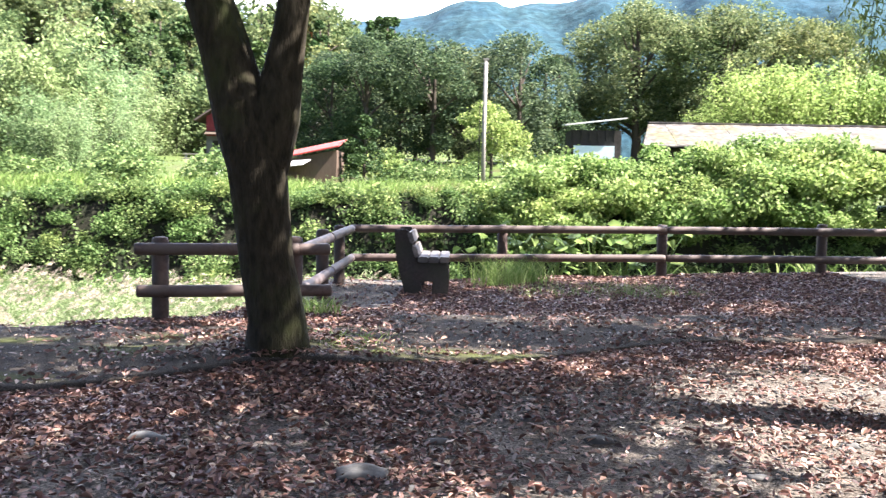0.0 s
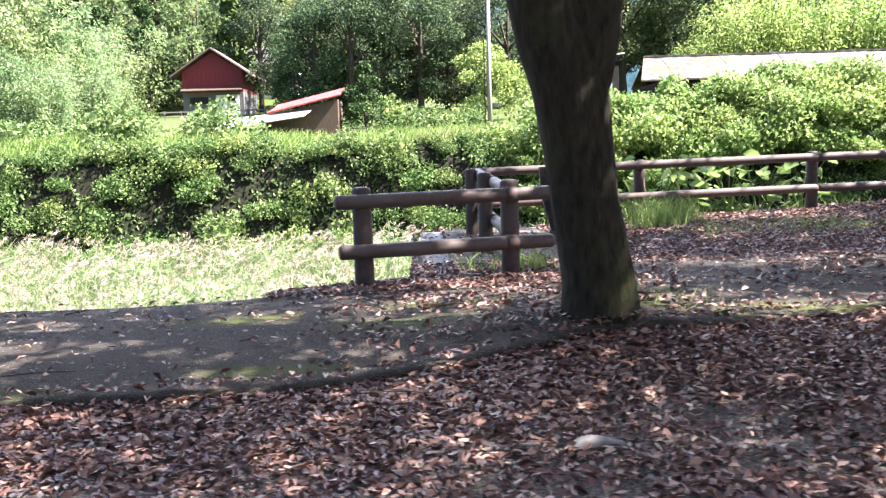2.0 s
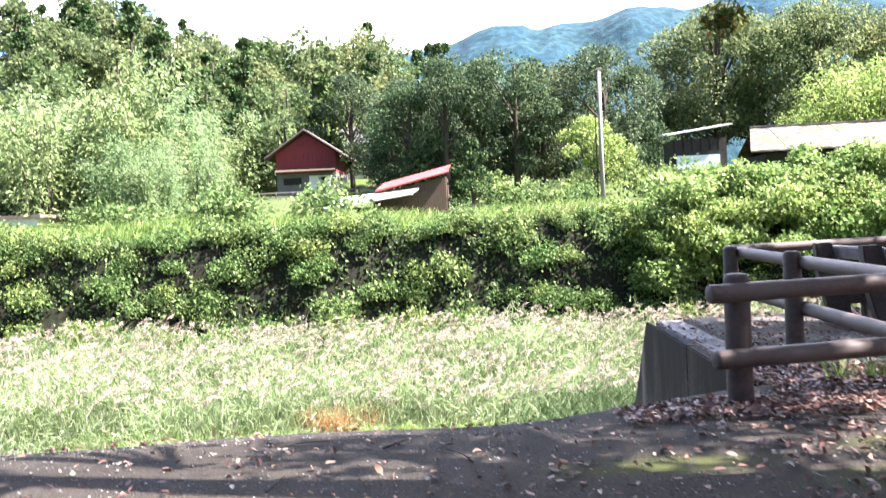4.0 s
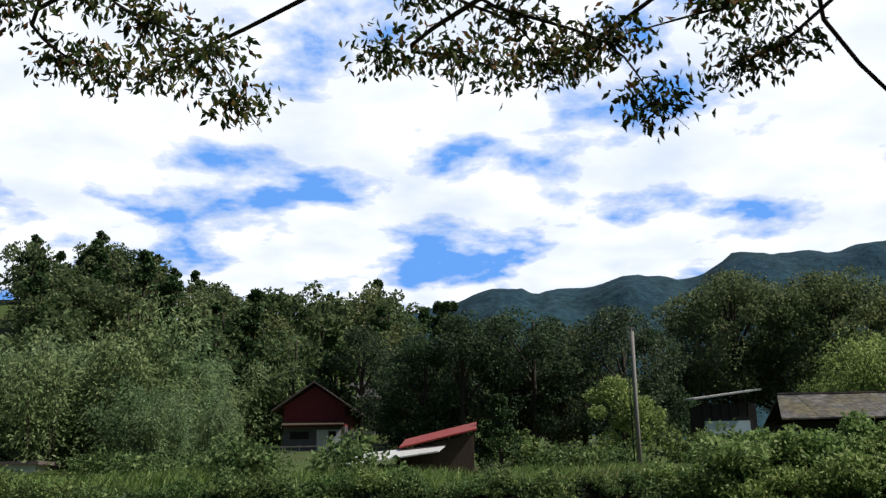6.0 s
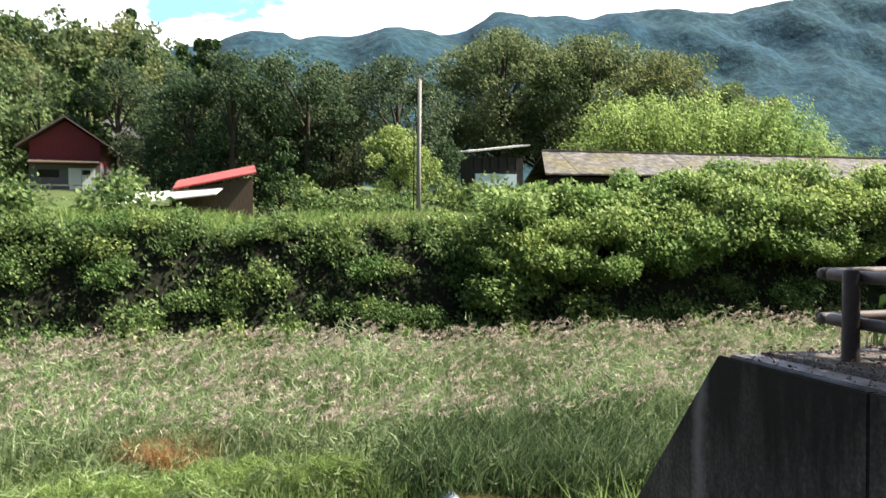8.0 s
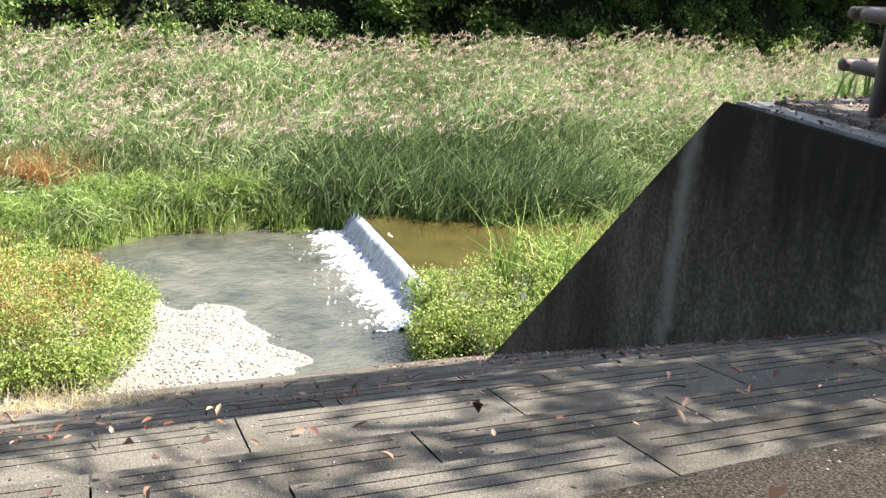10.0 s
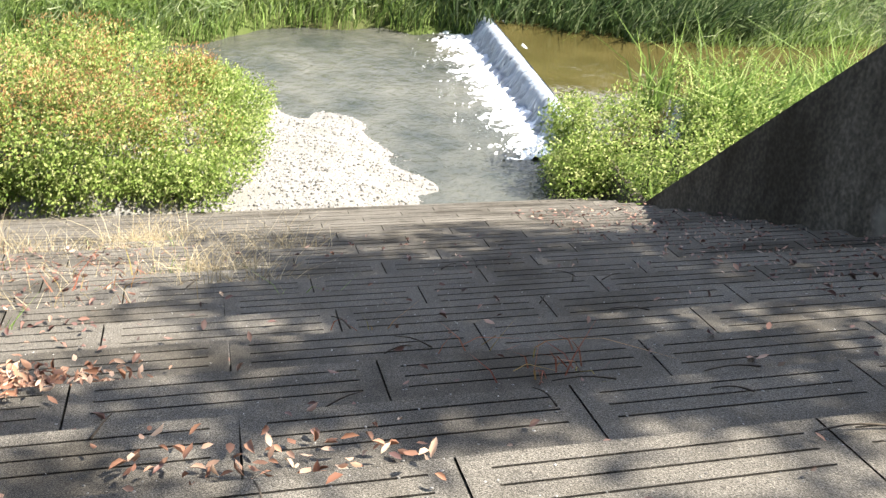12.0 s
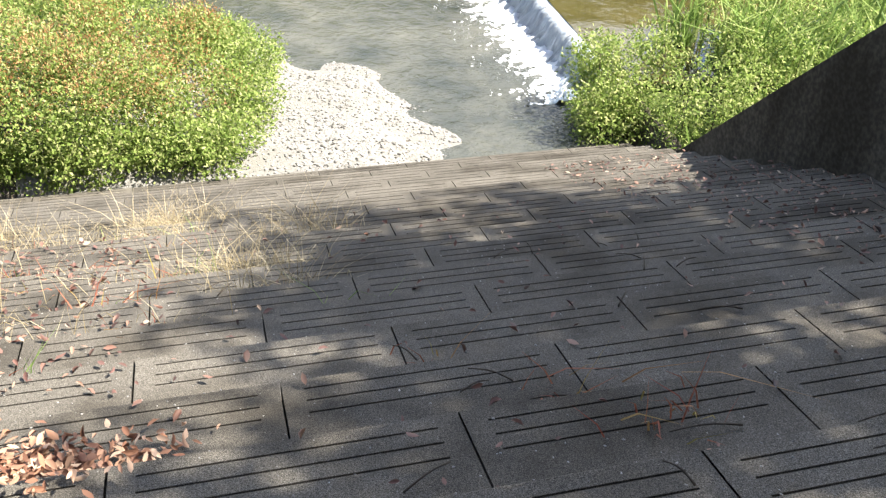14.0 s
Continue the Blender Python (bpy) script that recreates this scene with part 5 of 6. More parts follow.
# smaller trees on the far terrace
GARDEN = [wood_tree(4.0, 1.5, 26, 170, 0.16, M_CEDAR, 180, 0.06, True)]
ROUND = [wood_tree(4.6, 2.3, 24, 260, 0.17, M_VINE, 181, 0.2)]
plant(GARDEN, "tree", -4.7, 49.5, "slender dark garden tree by the red roof", "tree", "")
plant(ROUND, "tree", 2.4, 57.5, "round light green tree by the pole", "tree", "")
for x, y, s in [(-2.6, 51, 0.24), (-1.2, 50.5, 0.25), (0.2, 51.5, 0.26), (1.0, 49.8, 0.22), (4.2, 53, 0.26), (-3.6, 52, 0.25), (5.8, 52, 0.28), (8.0, 53, 0.28), (9.5, 54, 0.24)]:
    scatter(SHRUBS, "shrub", [(x, y, float(land(x, y)) - 0.2)], "rounded green garden shrub", "shrub", "garden shrubs", (s * 6.5, s * 7.5), 1.0)

# ---- mountains ----
RIDGE_X = [-900, -300, -42, -14, 10, 34, 48, 71, 94, 120, 144, 160, 191, 216, 236, 252, 286, 337, 372, 411, 700, 1200]
RIDGE_Z = [60, 95, 117, 122.5, 130, 127, 132.5, 128, 135, 137, 135, 147, 149, 152, 149, 155, 159, 161, 168, 176, 210, 150]
mx = np.arange(-900, 1200, 6.0)
rows_ = []
for s in np.linspace(-1, 1, 41):
    y = 600 + 240 * s + 9 * wave(mx, mx * 0 + s * 200, 90, 201)
    crest = np.interp(mx * 600 / np.maximum(y, 1) if s < 0 else mx, RIDGE_X, RIDGE_Z)
    z = crest * (1 - np.abs(s) ** 1.2) + (2.6 * wave(mx, y, 70, 202) + 2.6 * wave(mx, y, 28, 203)) * min(1, abs(s) * 5) + 1.5 * wave(mx, y * 0, 60, 204) + 1.1 * wave(mx, y * 0 + s * 40, 26, 205) + 0.3 * RNG.standard_normal(len(mx))
    rows_.append(np.stack([mx, y, z], 1))
na = len(mx)
jj = (np.arange(len(rows_) - 1)[:, None] * na + np.arange(na - 1)[None, :]).ravel()
thing("mountain", mesh_of("mountain", np.concatenate(rows_), np.stack([jj, jj + 1, jj + na + 1, jj + na], 1), M_MOUNTAIN, smooth=True), "wooded mountain ridge with haze painted in as blue", "mountain", kind="structure")

# ---- houses and sheds across the river ----
def roof_sheet(name, corners, thick, mat):
    """A thin roof plane through four corners (in order), with thickness downwards."""
    bm = bmesh.new()
    up = [bm.verts.new(c) for c in corners]
    dn = [bm.verts.new((c[0], c[1], c[2] - thick)) for c in corners]
    bm.faces.new(up)
    bm.faces.new(dn[::-1])
    for i in range(4):
        bm.faces.new((up[i], dn[i], dn[(i + 1) % 4], up[(i + 1) % 4]))
    bmesh.ops.recalc_face_normals(bm, faces=bm.faces)
    return bm_mesh(name, bm, mat)


# red two-storey barn: gable towards the river
barn = thing("house", None, "old two-storey barn with red boarded gable and white door", "house", at=pose(-19.8, 84, 4.5))
part("lower_wall", box_mesh("lower_wall", (-2.6, 0, -0.6), (2.7, 7, 2.3), M_GREY_WALL), barn, "grey weathered boards")
part("upper_wall", prism_mesh("upper_wall", [(-2.6, 2.3), (2.7, 2.3), (2.7, 4.1), (0.1, 5.8), (-2.6, 4.1)], "y", 0, 7, M_RED_WALL), barn, "faded dark red boards")
part("roof", roof_sheet("roof", [(-3.5, -0.7, 3.75), (0.1, -0.7, 6.15), (0.1, 7.5, 6.15), (-3.5, 7.5, 3.75)], 0.14, M_TILE_ROOF), barn)
part("roof", roof_sheet("roof", [(0.1, -0.7, 6.15), (3.6, -0.7, 3.75), (3.6, 7.5, 3.75), (0.1, 7.5, 6.15)], 0.14, M_TILE_ROOF), barn)
part("canopy", roof_sheet("canopy", [(-2.6, -0.9, 2.45), (2.7, -0.9, 2.45), (2.7, 0, 2.75), (-2.6, 0, 2.75)], 0.08, M_BROWN_WALL), barn)
door = part("door", box_mesh("door", (0.3, -0.07, 0.1), (2.3, -0.01, 2.05), M_WHITE), barn, "white sliding door")
part("pane", box_mesh("pane", (1.35, -0.10, 1.5), (1.95, -0.075, 1.9), M_DARK), door, "small dark window")
part("pane", box_mesh("pane", (1.28, -0.09, 0.12), (1.32, -0.075, 2.0), M_GREY_WALL), door)
part("window", box_mesh("window", (-2.0, -0.05, 1.3), (-0.4, -0.01, 1.9), M_DARK), barn, "dark window strip")
for i in range(14):
    part("batten", box_mesh("batten", (-2.5 + i * 0.39, -0.035, 2.8), (-2.45 + i * 0.39, -0.008, 4.0), M_RED_WALL), barn)
# house behind, only its roof shows
white_house = thing("house", None, "pale house roof behind the red barn", "house", at=pose(-17.5, 98, 6.5))
part("wall", box_mesh("wall", (-3.5, 0, -1), (3.5, 6, 4.0), M_WHITE), white_house)
part("roof", prism_mesh("roof", [(-4, 3.9), (4, 3.9), (0, 6.0)], "y", -0.6, 6.6, M_WHITE_ROOF), white_house)
# rail fence on the terrace by the barn
rail = thing("fence", None, "pale low rail fence in front of the barn", "fence", at=pose(-23, 79.5, 4.15))
for i in range(8):
    part("post", box_mesh("post", (i * 1.4, -0.05, -0.2), (i * 1.4 + 0.1, 0.05, 0.9), M_GREY_WALL), rail)
for z in (0.35, 0.75):
    part("rail", box_mesh("rail", (-0.2, -0.09, z), (10.2, -0.055, z + 0.1), M_POLE), rail)

# low shed with a red and a white sheet roof
shed = thing("shed", None, "low brown shed with red and white sheet roofs", "shed", at=pose(-9.2, 47.6, 1.9))
part("wall", box_mesh("wall", (-0.4, 0.4, -0.6), (3.2, 3.6, 1.25), M_BROWN_WALL), shed)
part("wall", prism_mesh("wall", [(-0.4, 1.25), (3.2, 1.25), (3.2, 1.95), (0.2, 1.32)], "y", 0.5, 3.6, M_BROWN_WALL), shed)
part("roof", roof_sheet("roof", [(-0.25, 0.1, 1.38), (3.35, 0.1, 2.16), (3.35, 4.0, 2.75), (-0.25, 4.0, 1.95)], 0.07, M_RED_ROOF), shed, "rusty red sheet roof")
part("roof", roof_sheet("roof", [(-3.0, -0.9, 0.55), (1.6, -0.7, 1.15), (1.9, 0.3, 1.46), (-1.9, 0.3, 1.16)], 0.06, M_WHITE_ROOF), shed, "pale sheet roof")
part("wall", box_mesh("wall", (-1.2, 0.1, -0.6), (1.2, 0.45, 0.62), M_BROWN_WALL), shed)

# small hut and long roof
hut = thing("hut", None, "small brown hut with a pale sheet roof and blue side", "hut", at=pose(9.6, 62, 3.3))
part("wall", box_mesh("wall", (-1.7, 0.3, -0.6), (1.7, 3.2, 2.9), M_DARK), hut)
part("roof", roof_sheet("roof", [(-2.1, -0.2, 3.25), (2.0, -0.2, 3.75), (2.2, 3.7, 4.05), (-1.9, 3.7, 3.55)], 0.1, M_WHITE_ROOF), hut)
part("panel", box_mesh("panel", (-1.5, 0.05, 1.0), (1.2, 0.28, 1.85), M_BLUE), hut, "pale blue sheet")
for i in range(6):
    part("board", box_mesh("board", (-1.55 + i * 0.55, 0.2, 2.15), (-1.45 + i * 0.55, 0.29, 2.95), M_DARK), hut)
longhouse = thing("long_shed", None, "long low shed with a mossy lichen-covered roof", "shed", at=pose(13, 62, 3.2))
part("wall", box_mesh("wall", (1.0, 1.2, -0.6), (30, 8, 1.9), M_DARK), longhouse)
LONG_N = 15
for i in range(LONG_N):
    x0, x1 = i * 2.05 + (0 if i else -0.3), (i + 1) * 2.05 - 0.01
    d0, d1 = (1.2 if i == 0 else 0.0), 0.0
    part("roof_sheet", roof_sheet("roof_sheet", [(x0 + d0 * 0, 0, 2.05 + 0.02 * (i % 2)), (x1, 0, 2.05 + 0.02 * (i % 2)), (x1, 4.2, 3.85 + 0.02 * (i % 2)), (x0 + d0, 4.2, 3.85 + 0.02 * (i % 2))], 0.1, M_OLD_ROOF), longhouse)
part("back_roof", roof_sheet("back_roof", [(1.0, 4.2, 3.86), (30.7, 4.2, 3.86), (30.7, 8.4, 2.0), (1.0, 8.4, 2.0)], 0.1, M_OLD_ROOF), longhouse)
part("ridge_cap", box_mesh("ridge_cap", (0.9, 4.05, 3.85), (30.8, 4.35, 3.97), M_OLD_ROOF), longhouse)

pole = thing("utility_pole", None, "slim grey concrete utility pole", "pole", at=pose(1.62, 48.2, 1.9))
v, q, t = tube_arrays([(0, 0, -0.5), (0, 0, 3), (0.05, 0, 6.75)], [0.115, 0.105, 0.09], 12)
part("pole", mesh_of("pole", v, [q, t], M_POLE, smooth=True), pole)
part("cap", box_mesh("cap", (-0.1, -0.1, 6.7), (0.2, 0.1, 6.8), M_POLE, 0.01), pole)
v, q, t = tube_arrays([(-0.24, 0, 0), (-0.22, 0, 4.6)], [0.035, 0.03], 6)
part("conduit", mesh_of("conduit", v, [q, t], M_DARK), pole, "thin dark conduit")
white = thing("hut", None, "small white building on the far bank", "building", at=pose(-33.5, 55, 1.3))
part("wall", box_mesh("wall", (-3, 0, -0.5), (3.6, 3, 1.75), M_WHITE), white)
part("roof", box_mesh("roof", (-3.3, -0.3, 1.75), (3.9, 3.3, 1.95), M_TILE_ROOF), white)

# ---- plants by the water ----
mr = np.random.default_rng(301)
mound_lobes = []
for i in range(260):
    x, y = mr.uniform(-13.5, -6.8), 19.7 + 4.5 * mr.random() ** 1.4
    reach = -7.65 + 0.95 * math.sin((y - 19.6) / 4.6 * math.pi)
    if x > reach:
        continue
    edge = float(smooth01((reach - x) / 1.6)) * float(smooth01((y - 19.5) / 0.9))
    mound_lobes.append((x, y, float(land(x, y)) + 0.10 + (0.22 + 0.62 * edge) * mr.random() ** 0.5, 0.36, 0.36, 0.28))
for x in np.arange(-13.4, -7.5, 0.11):
    mound_lobes.append((x, 19.75 + mr.uniform(-0.15, 0.2), -5.05 + mr.uniform(0.05, 0.5), 0.3, 0.26, 0.26))
v, f = lobes_leaves(mound_lobes, 340, 0.056, 0.5, mr, droop=0.1, shell=0.5)
mound = thing("weed_mound", None, "bushy mound of green and russet weeds by the steps", "weeds", kind="stuff")
part("leaves", mesh_of("leaves", v, f, M_MOUND), mound)
tops = [L for L in mound_lobes if L[2] > -4.55]
v, f = lobes_leaves([(L[0], L[1], L[2] + 0.15, 0.36, 0.36, 0.24) for L in tops if wave(L[0], L[1], 1.6, 305) > -0.45], 190, 0.045, 0.3, mr, droop=-0.8, shell=0.6)
part("seed_heads", mesh_of("seed_heads", v, f, M_MOUND_RED), mound, "russet seed heads")
bush_lobes = []
for i in range(90):
    x, y = mr.uniform(-2.75, 1.6), mr.uniform(18.9, 21.5)
    if x < -2.0 and y < 19.6 or x < -2.4 and y > 20.9:
        continue
    bush_lobes.append((x, y, -5.0 + 1.15 * mr.random() ** 0.7 * (0.75 + 0.1 * (x + 2.6)), 0.34, 0.34, 0.3))
for i in range(22):
    bush_lobes.append((mr.uniform(-2.7, -1.7), mr.uniform(19.7, 21.0), mr.uniform(-5.1, -4.3), 0.33, 0.3, 0.3))
bush = thing("bush", None, "light green bush beside the weir", "bush")
stalks = [limb([(L[0] * 0.9 - 0.06, L[1] * 0.9 + 2.03, -5.2), (L[0], L[1], L[2] - 0.25), L[:3]], 0.012, 0.005, 5, 0.0, 5) for L in bush_lobes[::2]]
v, f = merged(stalks)
part("stems", mesh_of("stems", v, f, M_TWIG), bush, "thin brown stems")
v, f = lobes_leaves(bush_lobes, 260, 0.058, 0.5, mr, droop=0.1, shell=0.5)
part("leaves", mesh_of("leaves", v, f, M_MOUND), bush)


def spray(name, spots, n, height, width, mat, label, category, seed, lean=0.5, spread=0.12):
    """Tufts of blades at the spots (x, y, z)."""
    rng = np.random.default_rng(seed)
    b = np.repeat(np.asarray(spots, float), n, axis=0)
    b = b + rng.standard_normal(b.shape) * np.array([spread, spread, 0])
    v, f = blade_arrays(b, height * (0.5 + 0.7 * rng.random(len(b))), rng.standard_normal((len(b), 3)) * np.array([lean, lean, 0]), width, rng)
    return thing(name, mesh_of(name, v, f, mat), label, category, kind="stuff")


spray("sedge", [(x, mr.uniform(20.0, 22.0), -4.7) for x in np.linspace(-0.5, 3.7, 16)], 60, 1.25, 0.035, M_GRASS, "arching green sedge beyond the wing wall", "grass", 302, 0.5, 0.2)
spray("grass", [(x, y, float(land(x, y))) for x, y in zip(mr.uniform(-1.5, 12, 160), mr.uniform(14.5, 19.5, 160))], 30, 0.6, 0.03, M_GRASS, "rough grass on the near bank", "grass", 303, 0.4, 0.3)

spray("weeds", [(mr.uniform(-9.4, -7.6), mr.uniform(28.0, 29.6), -4.35) for _ in range(30)], 70, 0.7, 0.014, M_MOUND_RED, "russet weeds among the reeds", "weeds", 304, 0.4, 0.2)

# ---- leaf litter and stones on the terrace ----
lr = np.random.default_rng(311)


def litter_at(x, y, lift):
    n = len(x)
    on_path = (y > path_near(x)) & (y < path_far(x))
    z = plateau(x, y) + lift + np.where(on_path, 0.055, 0.0)
    ways = lr.standard_normal((n, 3)) * np.array([1, 1, 0.28])
    return np.stack([x, y, z], 1), ways


n = 400000
x, y = lr.uniform(-9.0, 5.8, n), lr.uniform(2.7, 14, n)
pn, pf = path_near(x), path_far(x)
band = np.exp(-((y - pn + 0.45) / 0.55) ** 2)
south = (y < pn) * (0.36 + 0.27 * wave(x, y, 1.8, 313)) * np.where(x > 0.3, 0.55, 1.15) + band * (y < pn + 0.08) * 0.75
middle = ((y > pn) & (y < pf)) * (0.014 + 0.30 * np.exp(-((x + 1.4) / 1.1) ** 2) * (0.6 + 0.6 * wave(x, y, 0.9, 315)) + 0.16 * smooth01((x - 0.0) / 1.5) * (0.7 + 0.7 * wave(x, y, 1.1, 316)))
beyond = (y > pf) * (x > -3.2) * (0.62 + 0.25 * wave(x, y, 1.5, 314))
chance = np.where(y > 8.0 + 0 * x, np.where((x > -3.4) & (x < -0.6) & (y < 10.2), 0.55, middle + beyond), south + middle + beyond)
chance = np.where((x < -2.3) & (y > 8.8), 0.0, chance)
chance = np.where((x < -0.6) & (y > 10.0), chance * 0.07, chance)
ok = lr.random(n) < chance
c, w = litter_at(x[ok], y[ok], 0.012 + 0.022 * lr.random(ok.sum()))
v, f = curled_leaves(c, w, lr.uniform(0.028, 0.066, len(c)), 0.46, lr)
thing("fallen_leaves", mesh_of("fallen_leaves", v, f, M_LITTER), "thick litter of brown and russet fallen leaves", "leaves", kind="stuff")
n = 1700
x, y = lr.uniform(-9.5, 6, n), lr.uniform(2.0, 13, n)
ok = ~((x < -2.3) & (y > 8.9))
c, w = litter_at(x[ok], y[ok], 0.014 + 0.015 * lr.random(ok.sum()))
v, f = curled_leaves(c, w, lr.uniform(0.016, 0.045, len(c)), 0.42, lr)
thing("dry_leaves", mesh_of("dry_leaves", v, f, M_LITTER_DRY), "pale dry leaves scattered on the path", "leaves", kind="stuff")
n = 8000
x, y = lr.uniform(-6, 5.5, n), lr.uniform(2.8, 8.5, n)
ok = (y < path_near(x) - 0.1) & (lr.random(n) < np.where(x > 0, 0.9, 0.35))
x, y = x[ok], y[ok]
v, f = pebble_arrays(x, y, plateau(x, y), lr.uniform(0.008, 0.03, len(x)), lr)
thing("gravel", mesh_of("gravel", v, f, M_ROCK), "small grey stones in the bare earth", "gravel", kind="stuff")


n = 7000
x, y = lr.uniform(-8.0, 2.0, n), lr.uniform(5.2, 9.4, n)
ok = (y > path_near(x) + 0.02) & (y < path_far(x) - 0.03)
x, y = x[ok], y[ok]
s_ = (y - path_near(x)) / (path_far(x) - path_near(x))
v, f = pebble_arrays(x, y, plateau(x, y) + 0.034 + 0.03 * np.sin(s_ * np.pi), 0.003 + 0.009 * lr.random(len(x)) ** 2, lr)
thing("grit", mesh_of("grit", v, f, M_PEBBLE), "pale grit and crumbs on the asphalt path", "grit", kind="stuff")


def stone(x, y, size, seed, flat=0.4):
    rng = np.random.default_rng(seed)
    bm = bmesh.new()
    bmesh.ops.create_icosphere(bm, subdivisions=3, radius=1.0)
    for vtx in bm.verts:
        d = 1 + 0.34 * noise.noise(vtx.co * 1.3 + Vector((seed, 0, 0))) + 0.05 * noise.noise(vtx.co * 4 + Vector((0, seed, 0)))
        vtx.co = vtx.co * d
    s = Matrix.Diagonal((size, size * rng.uniform(0.5, 0.8), size * flat, 1))
    return thing("stone", bm_mesh("stone", bm, M_ROCK, True), "half-buried grey river stone in the leaf litter", "stone", "stones in the leaf litter", at=pose(x, y, float(plateau(np.float64(x), np.float64(y))) + size * flat * 0.05, 0, 0, rng.uniform(-30, 30)) @ s)


for i, (x, y, s) in enumerate([(-0.35, 4.35, 0.14), (-0.12, 4.15, 0.06), (-1.55, 4.75, 0.12), (-1.05, 4.75, 0.05), (0.0, 4.95, 0.07), (-1.6, 4.05, 0.05), (0.9, 5.0, 0.09), (1.6, 4.4, 0.06), (-0.9, 3.9, 0.07), (-2.3, 4.2, 0.06),
                               (-2.75, 3.75, 0.06), (-3.05, 3.8, 0.05), (-2.2, 3.9, 0.05), (0.55, 5.4, 0.06), (1.2, 4.1, 0.05), (-3.7, 3.7, 0.05), (0.35, 3.9, 0.06), (2.3, 5.0, 0.06), (-1.9, 5.75, 0.035)]):
    stone(x, y, s, 320 + i)

# moss and weeds on the path's edge
def patch(name, x0, y0, rx, ry, mat, label, lift=0.06, seed=1):
    """A thinning spread of tiny moss cushions."""
    rng = np.random.default_rng(seed)
    n = int(4200 * rx * ry ** 0.5)
    x, y = x0 + rx * 0.55 * rng.standard_normal(n), y0 + ry * 0.6 * rng.standard_normal(n)
    ok = (wave(x, y, 0.45, seed + 400) > -0.15) & (np.abs(y - y0) < 1.8 * ry)
    x, y = x[ok], y[ok]
    on = (y > path_near(x)) & (y < path_far(x))
    s_ = np.clip((y - path_near(x)) / (path_far(x) - path_near(x)), 0, 1)
    z = plateau(x, y) + np.where(on, 0.033 + 0.03 * np.sin(s_ * np.pi), 0.0)
    v, f = pebble_arrays(x, y, z, rng.uniform(0.004, 0.012, len(x)), rng)
    thing(name, mesh_of(name, v, f, mat, smooth=True), label, "moss", kind="stuff")


patch("moss", -0.35, 6.75, 0.4, 0.14, M_MOSS, "dull moss by the tree foot", 0.05, 4)
spray("weeds", [(-0.95, 6.95, 0.1), (-0.85, 6.8, 0.1), (-0.6, 7.0, 0.1), (-1.0, 7.2, 0.1), (-0.75, 7.25, 0.1)], 45, 0.16, 0.012, M_GRASS, "small green weeds at the tree foot", "weeds", 341, 0.6, 0.12)
spray("weeds", [(-1.45 + mr.uniform(-0.3, 0.3), 9.2 + mr.uniform(-0.2, 0.2), 0.1) for _ in range(6)], 25, 0.22, 0.014, M_GRASS, "green weeds by the fence post", "weeds", 342, 0.6, 0.1)
spray("weeds", [(0.9 + mr.uniform(-0.35, 0.35), 13.0 + mr.uniform(-0.4, 0.3), 0.1) for _ in range(9)], 60, 0.42, 0.010, M_GRASS, "tuft of green weeds by the fence", "weeds", 343, 0.45, 0.15)
spray("weeds", [(mr.uniform(1.0, 3.0), mr.uniform(11.2, 12.4), 0.12) for _ in range(22)], 34, 0.15, 0.006, M_GRASS, "thin grass by the bench", "weeds", 344, 0.6, 0.2)

# ---- weeds, straw, twigs and leaves on the steps ----
def step_z(y):
    """Top of the step under y."""
    k = np.ceil((np.asarray(y) - STEP_Y) / RUN - 1e-6)
    return STEP_Z - RISE * k + (STEP_Y + RUN * k - np.asarray(y)) * LEAN / RUN


def on_steps(n, xr, yr):
    x, y = lr.uniform(*xr, n), lr.uniform(*yr, n)
    return np.stack([x, y, step_z(y)], 1)


joints = lambda n, xr, yr: [(px, STEP_Y + RUN * round((py - STEP_Y) / RUN) + 0.03, float(step_z(STEP_Y + RUN * round((py - STEP_Y) / RUN) + 0.03))) for px, py in zip(lr.uniform(*xr, n), lr.uniform(*yr, n))]
spray("dry_grass", joints(20, (-10.4, -8.7), (15.4, 16.8)) + joints(12, (-8.6, -7.7), (15.6, 16.8)) + joints(9, (-8.0, -7.3), (13.8, 14.4)) + joints(6, (-7.4, -6.8), (15.0, 15.9)), 70, 0.20, 0.0045, M_DRY, "dry straw grass growing from the step joints", "grass", 351, 1.3, 0.15)
spray("weeds", joints(16, (-9.4, -8.0), (12.2, 16.2)) + [(-6.35, 11.45, float(step_z(11.45))), (-6.45, 11.4, float(step_z(11.4))), (-6.62, 11.75, float(step_z(11.75))), (-6.95, 12.3, float(step_z(12.3)))], 14, 0.11, 0.007, M_RED_WEED, "reddish weeds in the step joints", "weeds", 352, 1.2, 0.10)
spray("weeds", joints(16, (-9.8, -7.0), (12.0, 16)), 9, 0.2, 0.006, M_GRASS, "sparse green weeds in the step joints", "weeds", 353, 0.7, 0.06)
spray("dry_grass", joints(26, (-9.7, -7.7), (13.0, 16.2)), 26, 0.16, 0.004, M_DRY, "thin dry straw in the step joints", "grass", 354, 1.3, 0.16)
spray("weeds", joints(16, (-9.6, -8.0), (13.0, 16.0)), 10, 0.18, 0.008, M_RED_WEED, "reddish weeds in the upper step joints", "weeds", 355, 1.0, 0.10)
c = np.vstack([on_steps(420, (-9.2, -4.2), (9.2, 16)), on_steps(1500, (-4.4, -2.35), (12.0, 18)), on_steps(500, (-9.6, -8.2), (12.4, 16))])
c[:, 2] += 0.012 + 0.02 * lr.random(len(c))
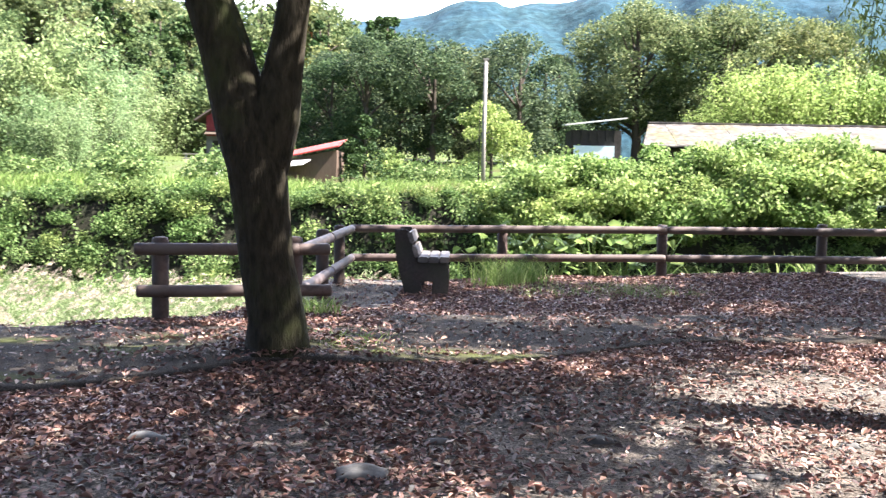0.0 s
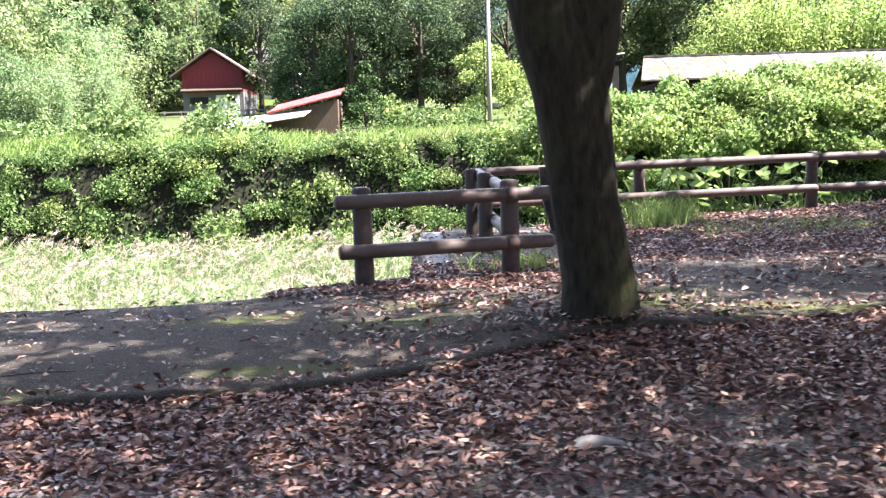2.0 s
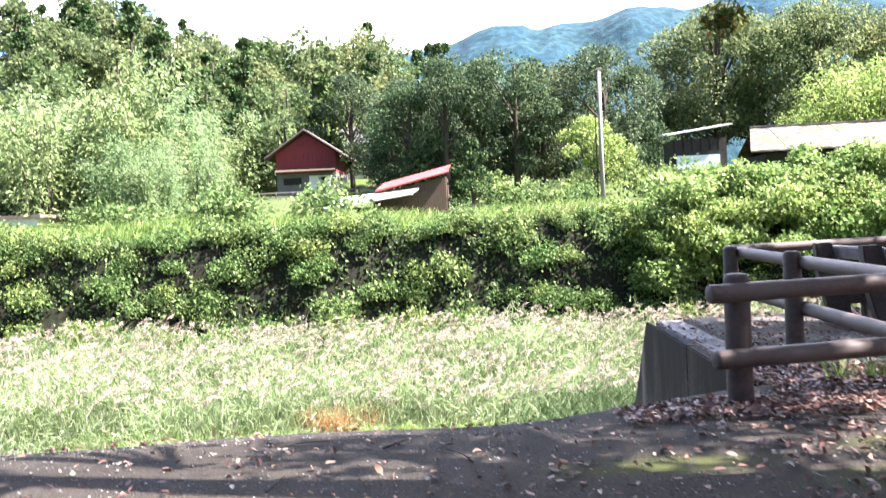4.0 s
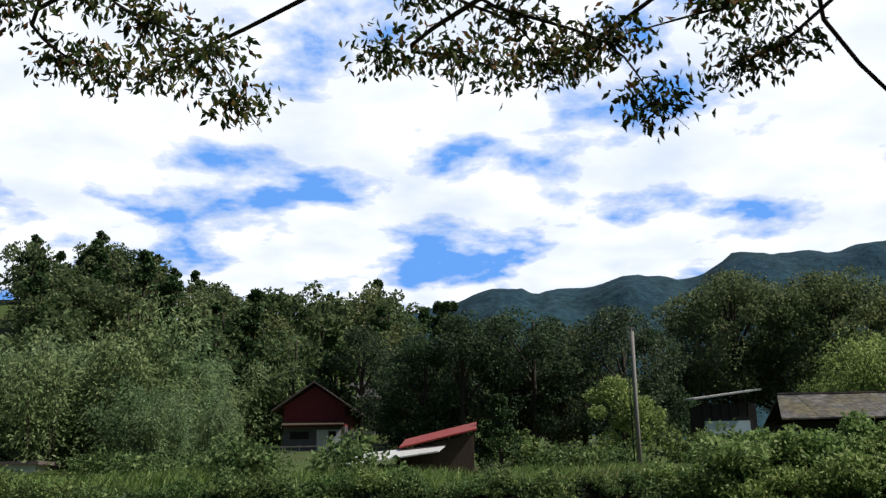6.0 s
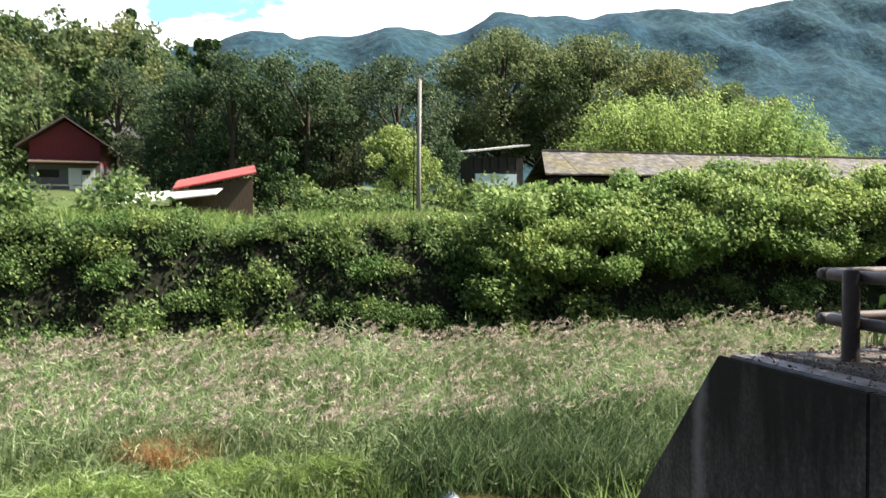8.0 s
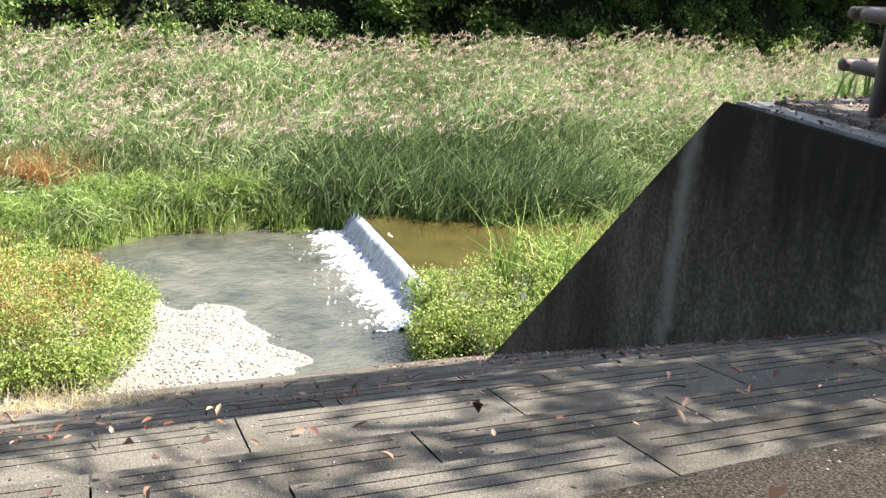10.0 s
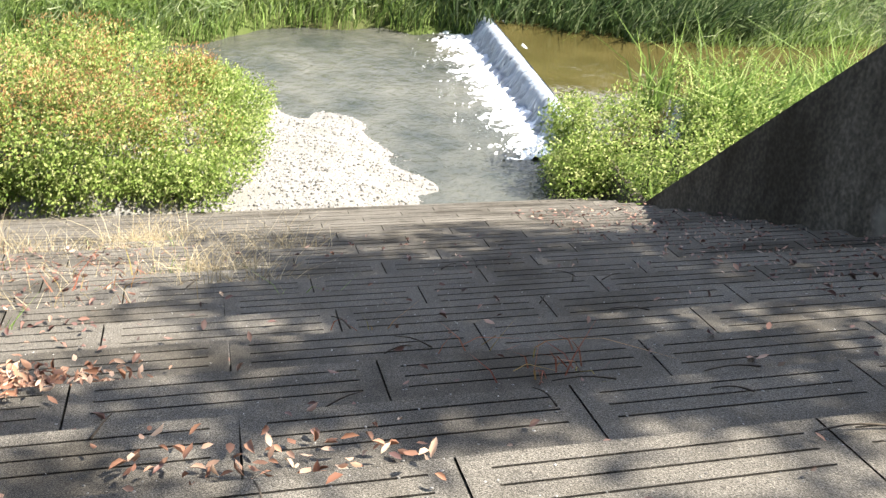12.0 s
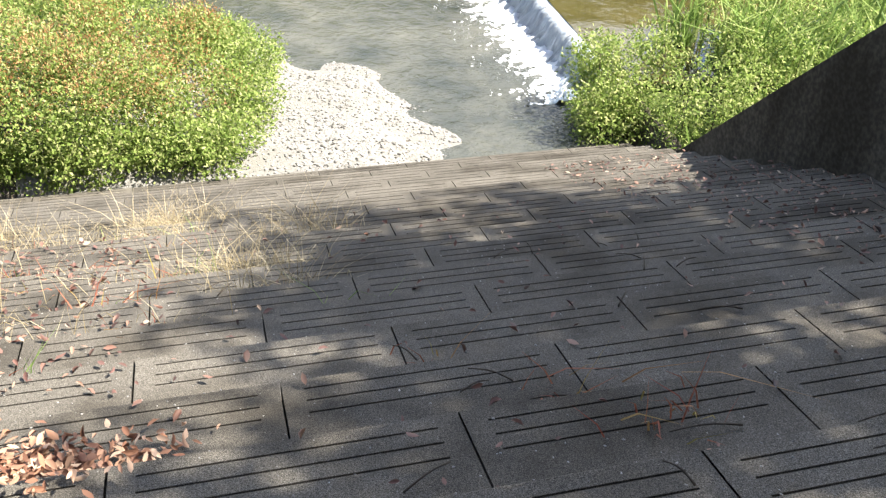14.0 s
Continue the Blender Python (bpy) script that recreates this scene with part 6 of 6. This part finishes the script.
v, f = curled_leaves(c, lr.standard_normal(c.shape) * np.array([1, 1, 0.25]), lr.uniform(0.025, 0.06, len(c)), 0.42, lr)
thing("fallen_leaves", mesh_of("fallen_leaves", v, f, M_LITTER), "brown leaves caught on the steps", "leaves", kind="stuff")
heap = np.concatenate([np.array([hx, hy, 0]) + lr.standard_normal((hn, 3)) * np.array([0.17, 0.09, 0]) for hx, hy, hn in [(-8.35, 11.75, 520), (-8.6, 11.8, 320), (-7.35, 10.75, 60), (-7.7, 10.8, 40)]])
heap[:, 2] = step_z(heap[:, 1]) + 0.012 + 0.075 * lr.random(len(heap))
v, f = curled_leaves(heap, lr.standard_normal(heap.shape) * np.array([1, 1, 0.4]), lr.uniform(0.03, 0.06, len(heap)), 0.4, lr)
thing("leaf_heap", mesh_of("leaf_heap", v, f, M_HEAP), "small heap of russet leaves on a step", "leaves", kind="stuff")
# grit washed over the treads
c = on_steps(5000, (-9.5, -3.5), (9.2, 15.5))
v, f = pebble_arrays(c[:, 0], c[:, 1], c[:, 2], lr.uniform(0.002, 0.007, len(c)), lr)
thing("grit", mesh_of("grit", v, f, M_PEBBLE), "pale grit scattered over the steps", "grit", kind="stuff")
for i in range(36):
    px, py = lr.uniform(-9, -5), lr.uniform(10.2, 14)
    a, ln_ = lr.uniform(0, 3.14), lr.uniform(0.08, 0.26)
    z = float(step_z(py)) + 0.012
    d = np.array([np.cos(a) * ln_, np.sin(a) * min(ln_, 0.12), 0.0])
    v, q, t = limb([(0, 0, 0), d * 0.5 + np.array([0.01, 0.015, 0.012]), d], 0.0042, 0.0022, 5, 0.0, 6)
    py2 = py + d[1]
    if abs(float(step_z(py2)) - float(step_z(py))) > 0.01:
        py = py - 0.15 if step_z(py - 0.15) == step_z(py2 - 0.15) else py
        z = float(step_z(py)) + 0.012
    thing("twig", mesh_of("twig", v, [q, t], M_TWIG), "thin dry twig lying on a step", "twig", "twigs on the steps", at=pose(px, py, z))

for i in range(30):
    px, py = lr.uniform(-7.5, 2.0), lr.uniform(4.2, 8.6)
    a, ln_ = lr.uniform(0, 3.14), lr.uniform(0.1, 0.4)
    d = np.array([np.cos(a) * ln_, np.sin(a) * ln_, 0.0])
    on = path_near(np.float64(px)) < py < path_far(np.float64(px))
    v, q, t = limb([(0, 0, 0), d * 0.5 + np.array([0.02, 0.02, 0.008]), d], 0.005, 0.0025, 5, 0.0, 6)
    thing("twig", mesh_of("twig", v, [q, t], M_TWIG), "thin fallen twig on the terrace", "twig", "twigs on the terrace", at=pose(px, py, float(plateau(np.float64(px), np.float64(py))) + (0.07 if on else 0.035)))


def big_leaf_plant(x, y, seed):
    """A low plant with a few broad bright leaves on stalks."""
    rng = np.random.default_rng(seed)
    z = float(land(x, y))
    p_ = thing("leafy_plant", None, "broad-leaved bright green plant behind the fence", "plant", "broad-leaved plants behind the fence", at=pose(x, y, z))
    for k_ in range(13):
        a, r, h_ = rng.random() * 6.28, rng.uniform(0.15, 0.5), rng.uniform(0.45, 1.0)
        tip = np.array([r * np.cos(a), r * np.sin(a), h_])
        sv, sq, st_ = limb([(0, 0, 0), tip * np.array([0.4, 0.4, 0.7]), tip], 0.012, 0.006, 5, 0.0, 5)
        part("stalk", mesh_of("stalk", sv, [sq, st_], M_SHRUB), p_)
        lv, lf = curled_leaves(tip[None] + np.array([[0.08 * np.cos(a), 0.08 * np.sin(a), 0]]), np.array([[np.cos(a), np.sin(a), -0.35]]), rng.uniform(0.17, 0.28), 0.85, rng, 0.3)
        part("leaf", mesh_of("leaf", lv, lf, M_VINE), p_)


for i, (x, y) in enumerate([(1.25, 14.5), (1.75, 14.6), (2.3, 14.55), (2.8, 14.7), (1.5, 14.9), (3.4, 14.6), (0.6, 14.6)]):
    big_leaf_plant(x, y, 360 + i)

# ---- the step blocks ----
WHOLE = step_block(STEP_L)


def row_drop(j):
    """Height of a row below row nought; the two top rows are lowered to fit the camera's view."""
    return -RISE * j - {-3: 0.17, -2: 0.105}.get(j, 0.0)


for j in STEP_ROWS:
    off = 0.0 if j % 2 == 0 else -0.56
    if j % 2 == 0:
        part("step_block", step_block(0.56), steps, at=Matrix.Translation((-7 * STEP_L - 0.56, RUN * j, row_drop(j))))
    for i in range(-7, 5):
        x = off + i * STEP_L
        width = min(STEP_L, 4.195 - x)
        if width < 0.2:
            continue
        part("step_block", WHOLE if width > STEP_L - 0.01 else step_block(width), steps, at=Matrix.Translation((x, RUN * j, row_drop(j))))
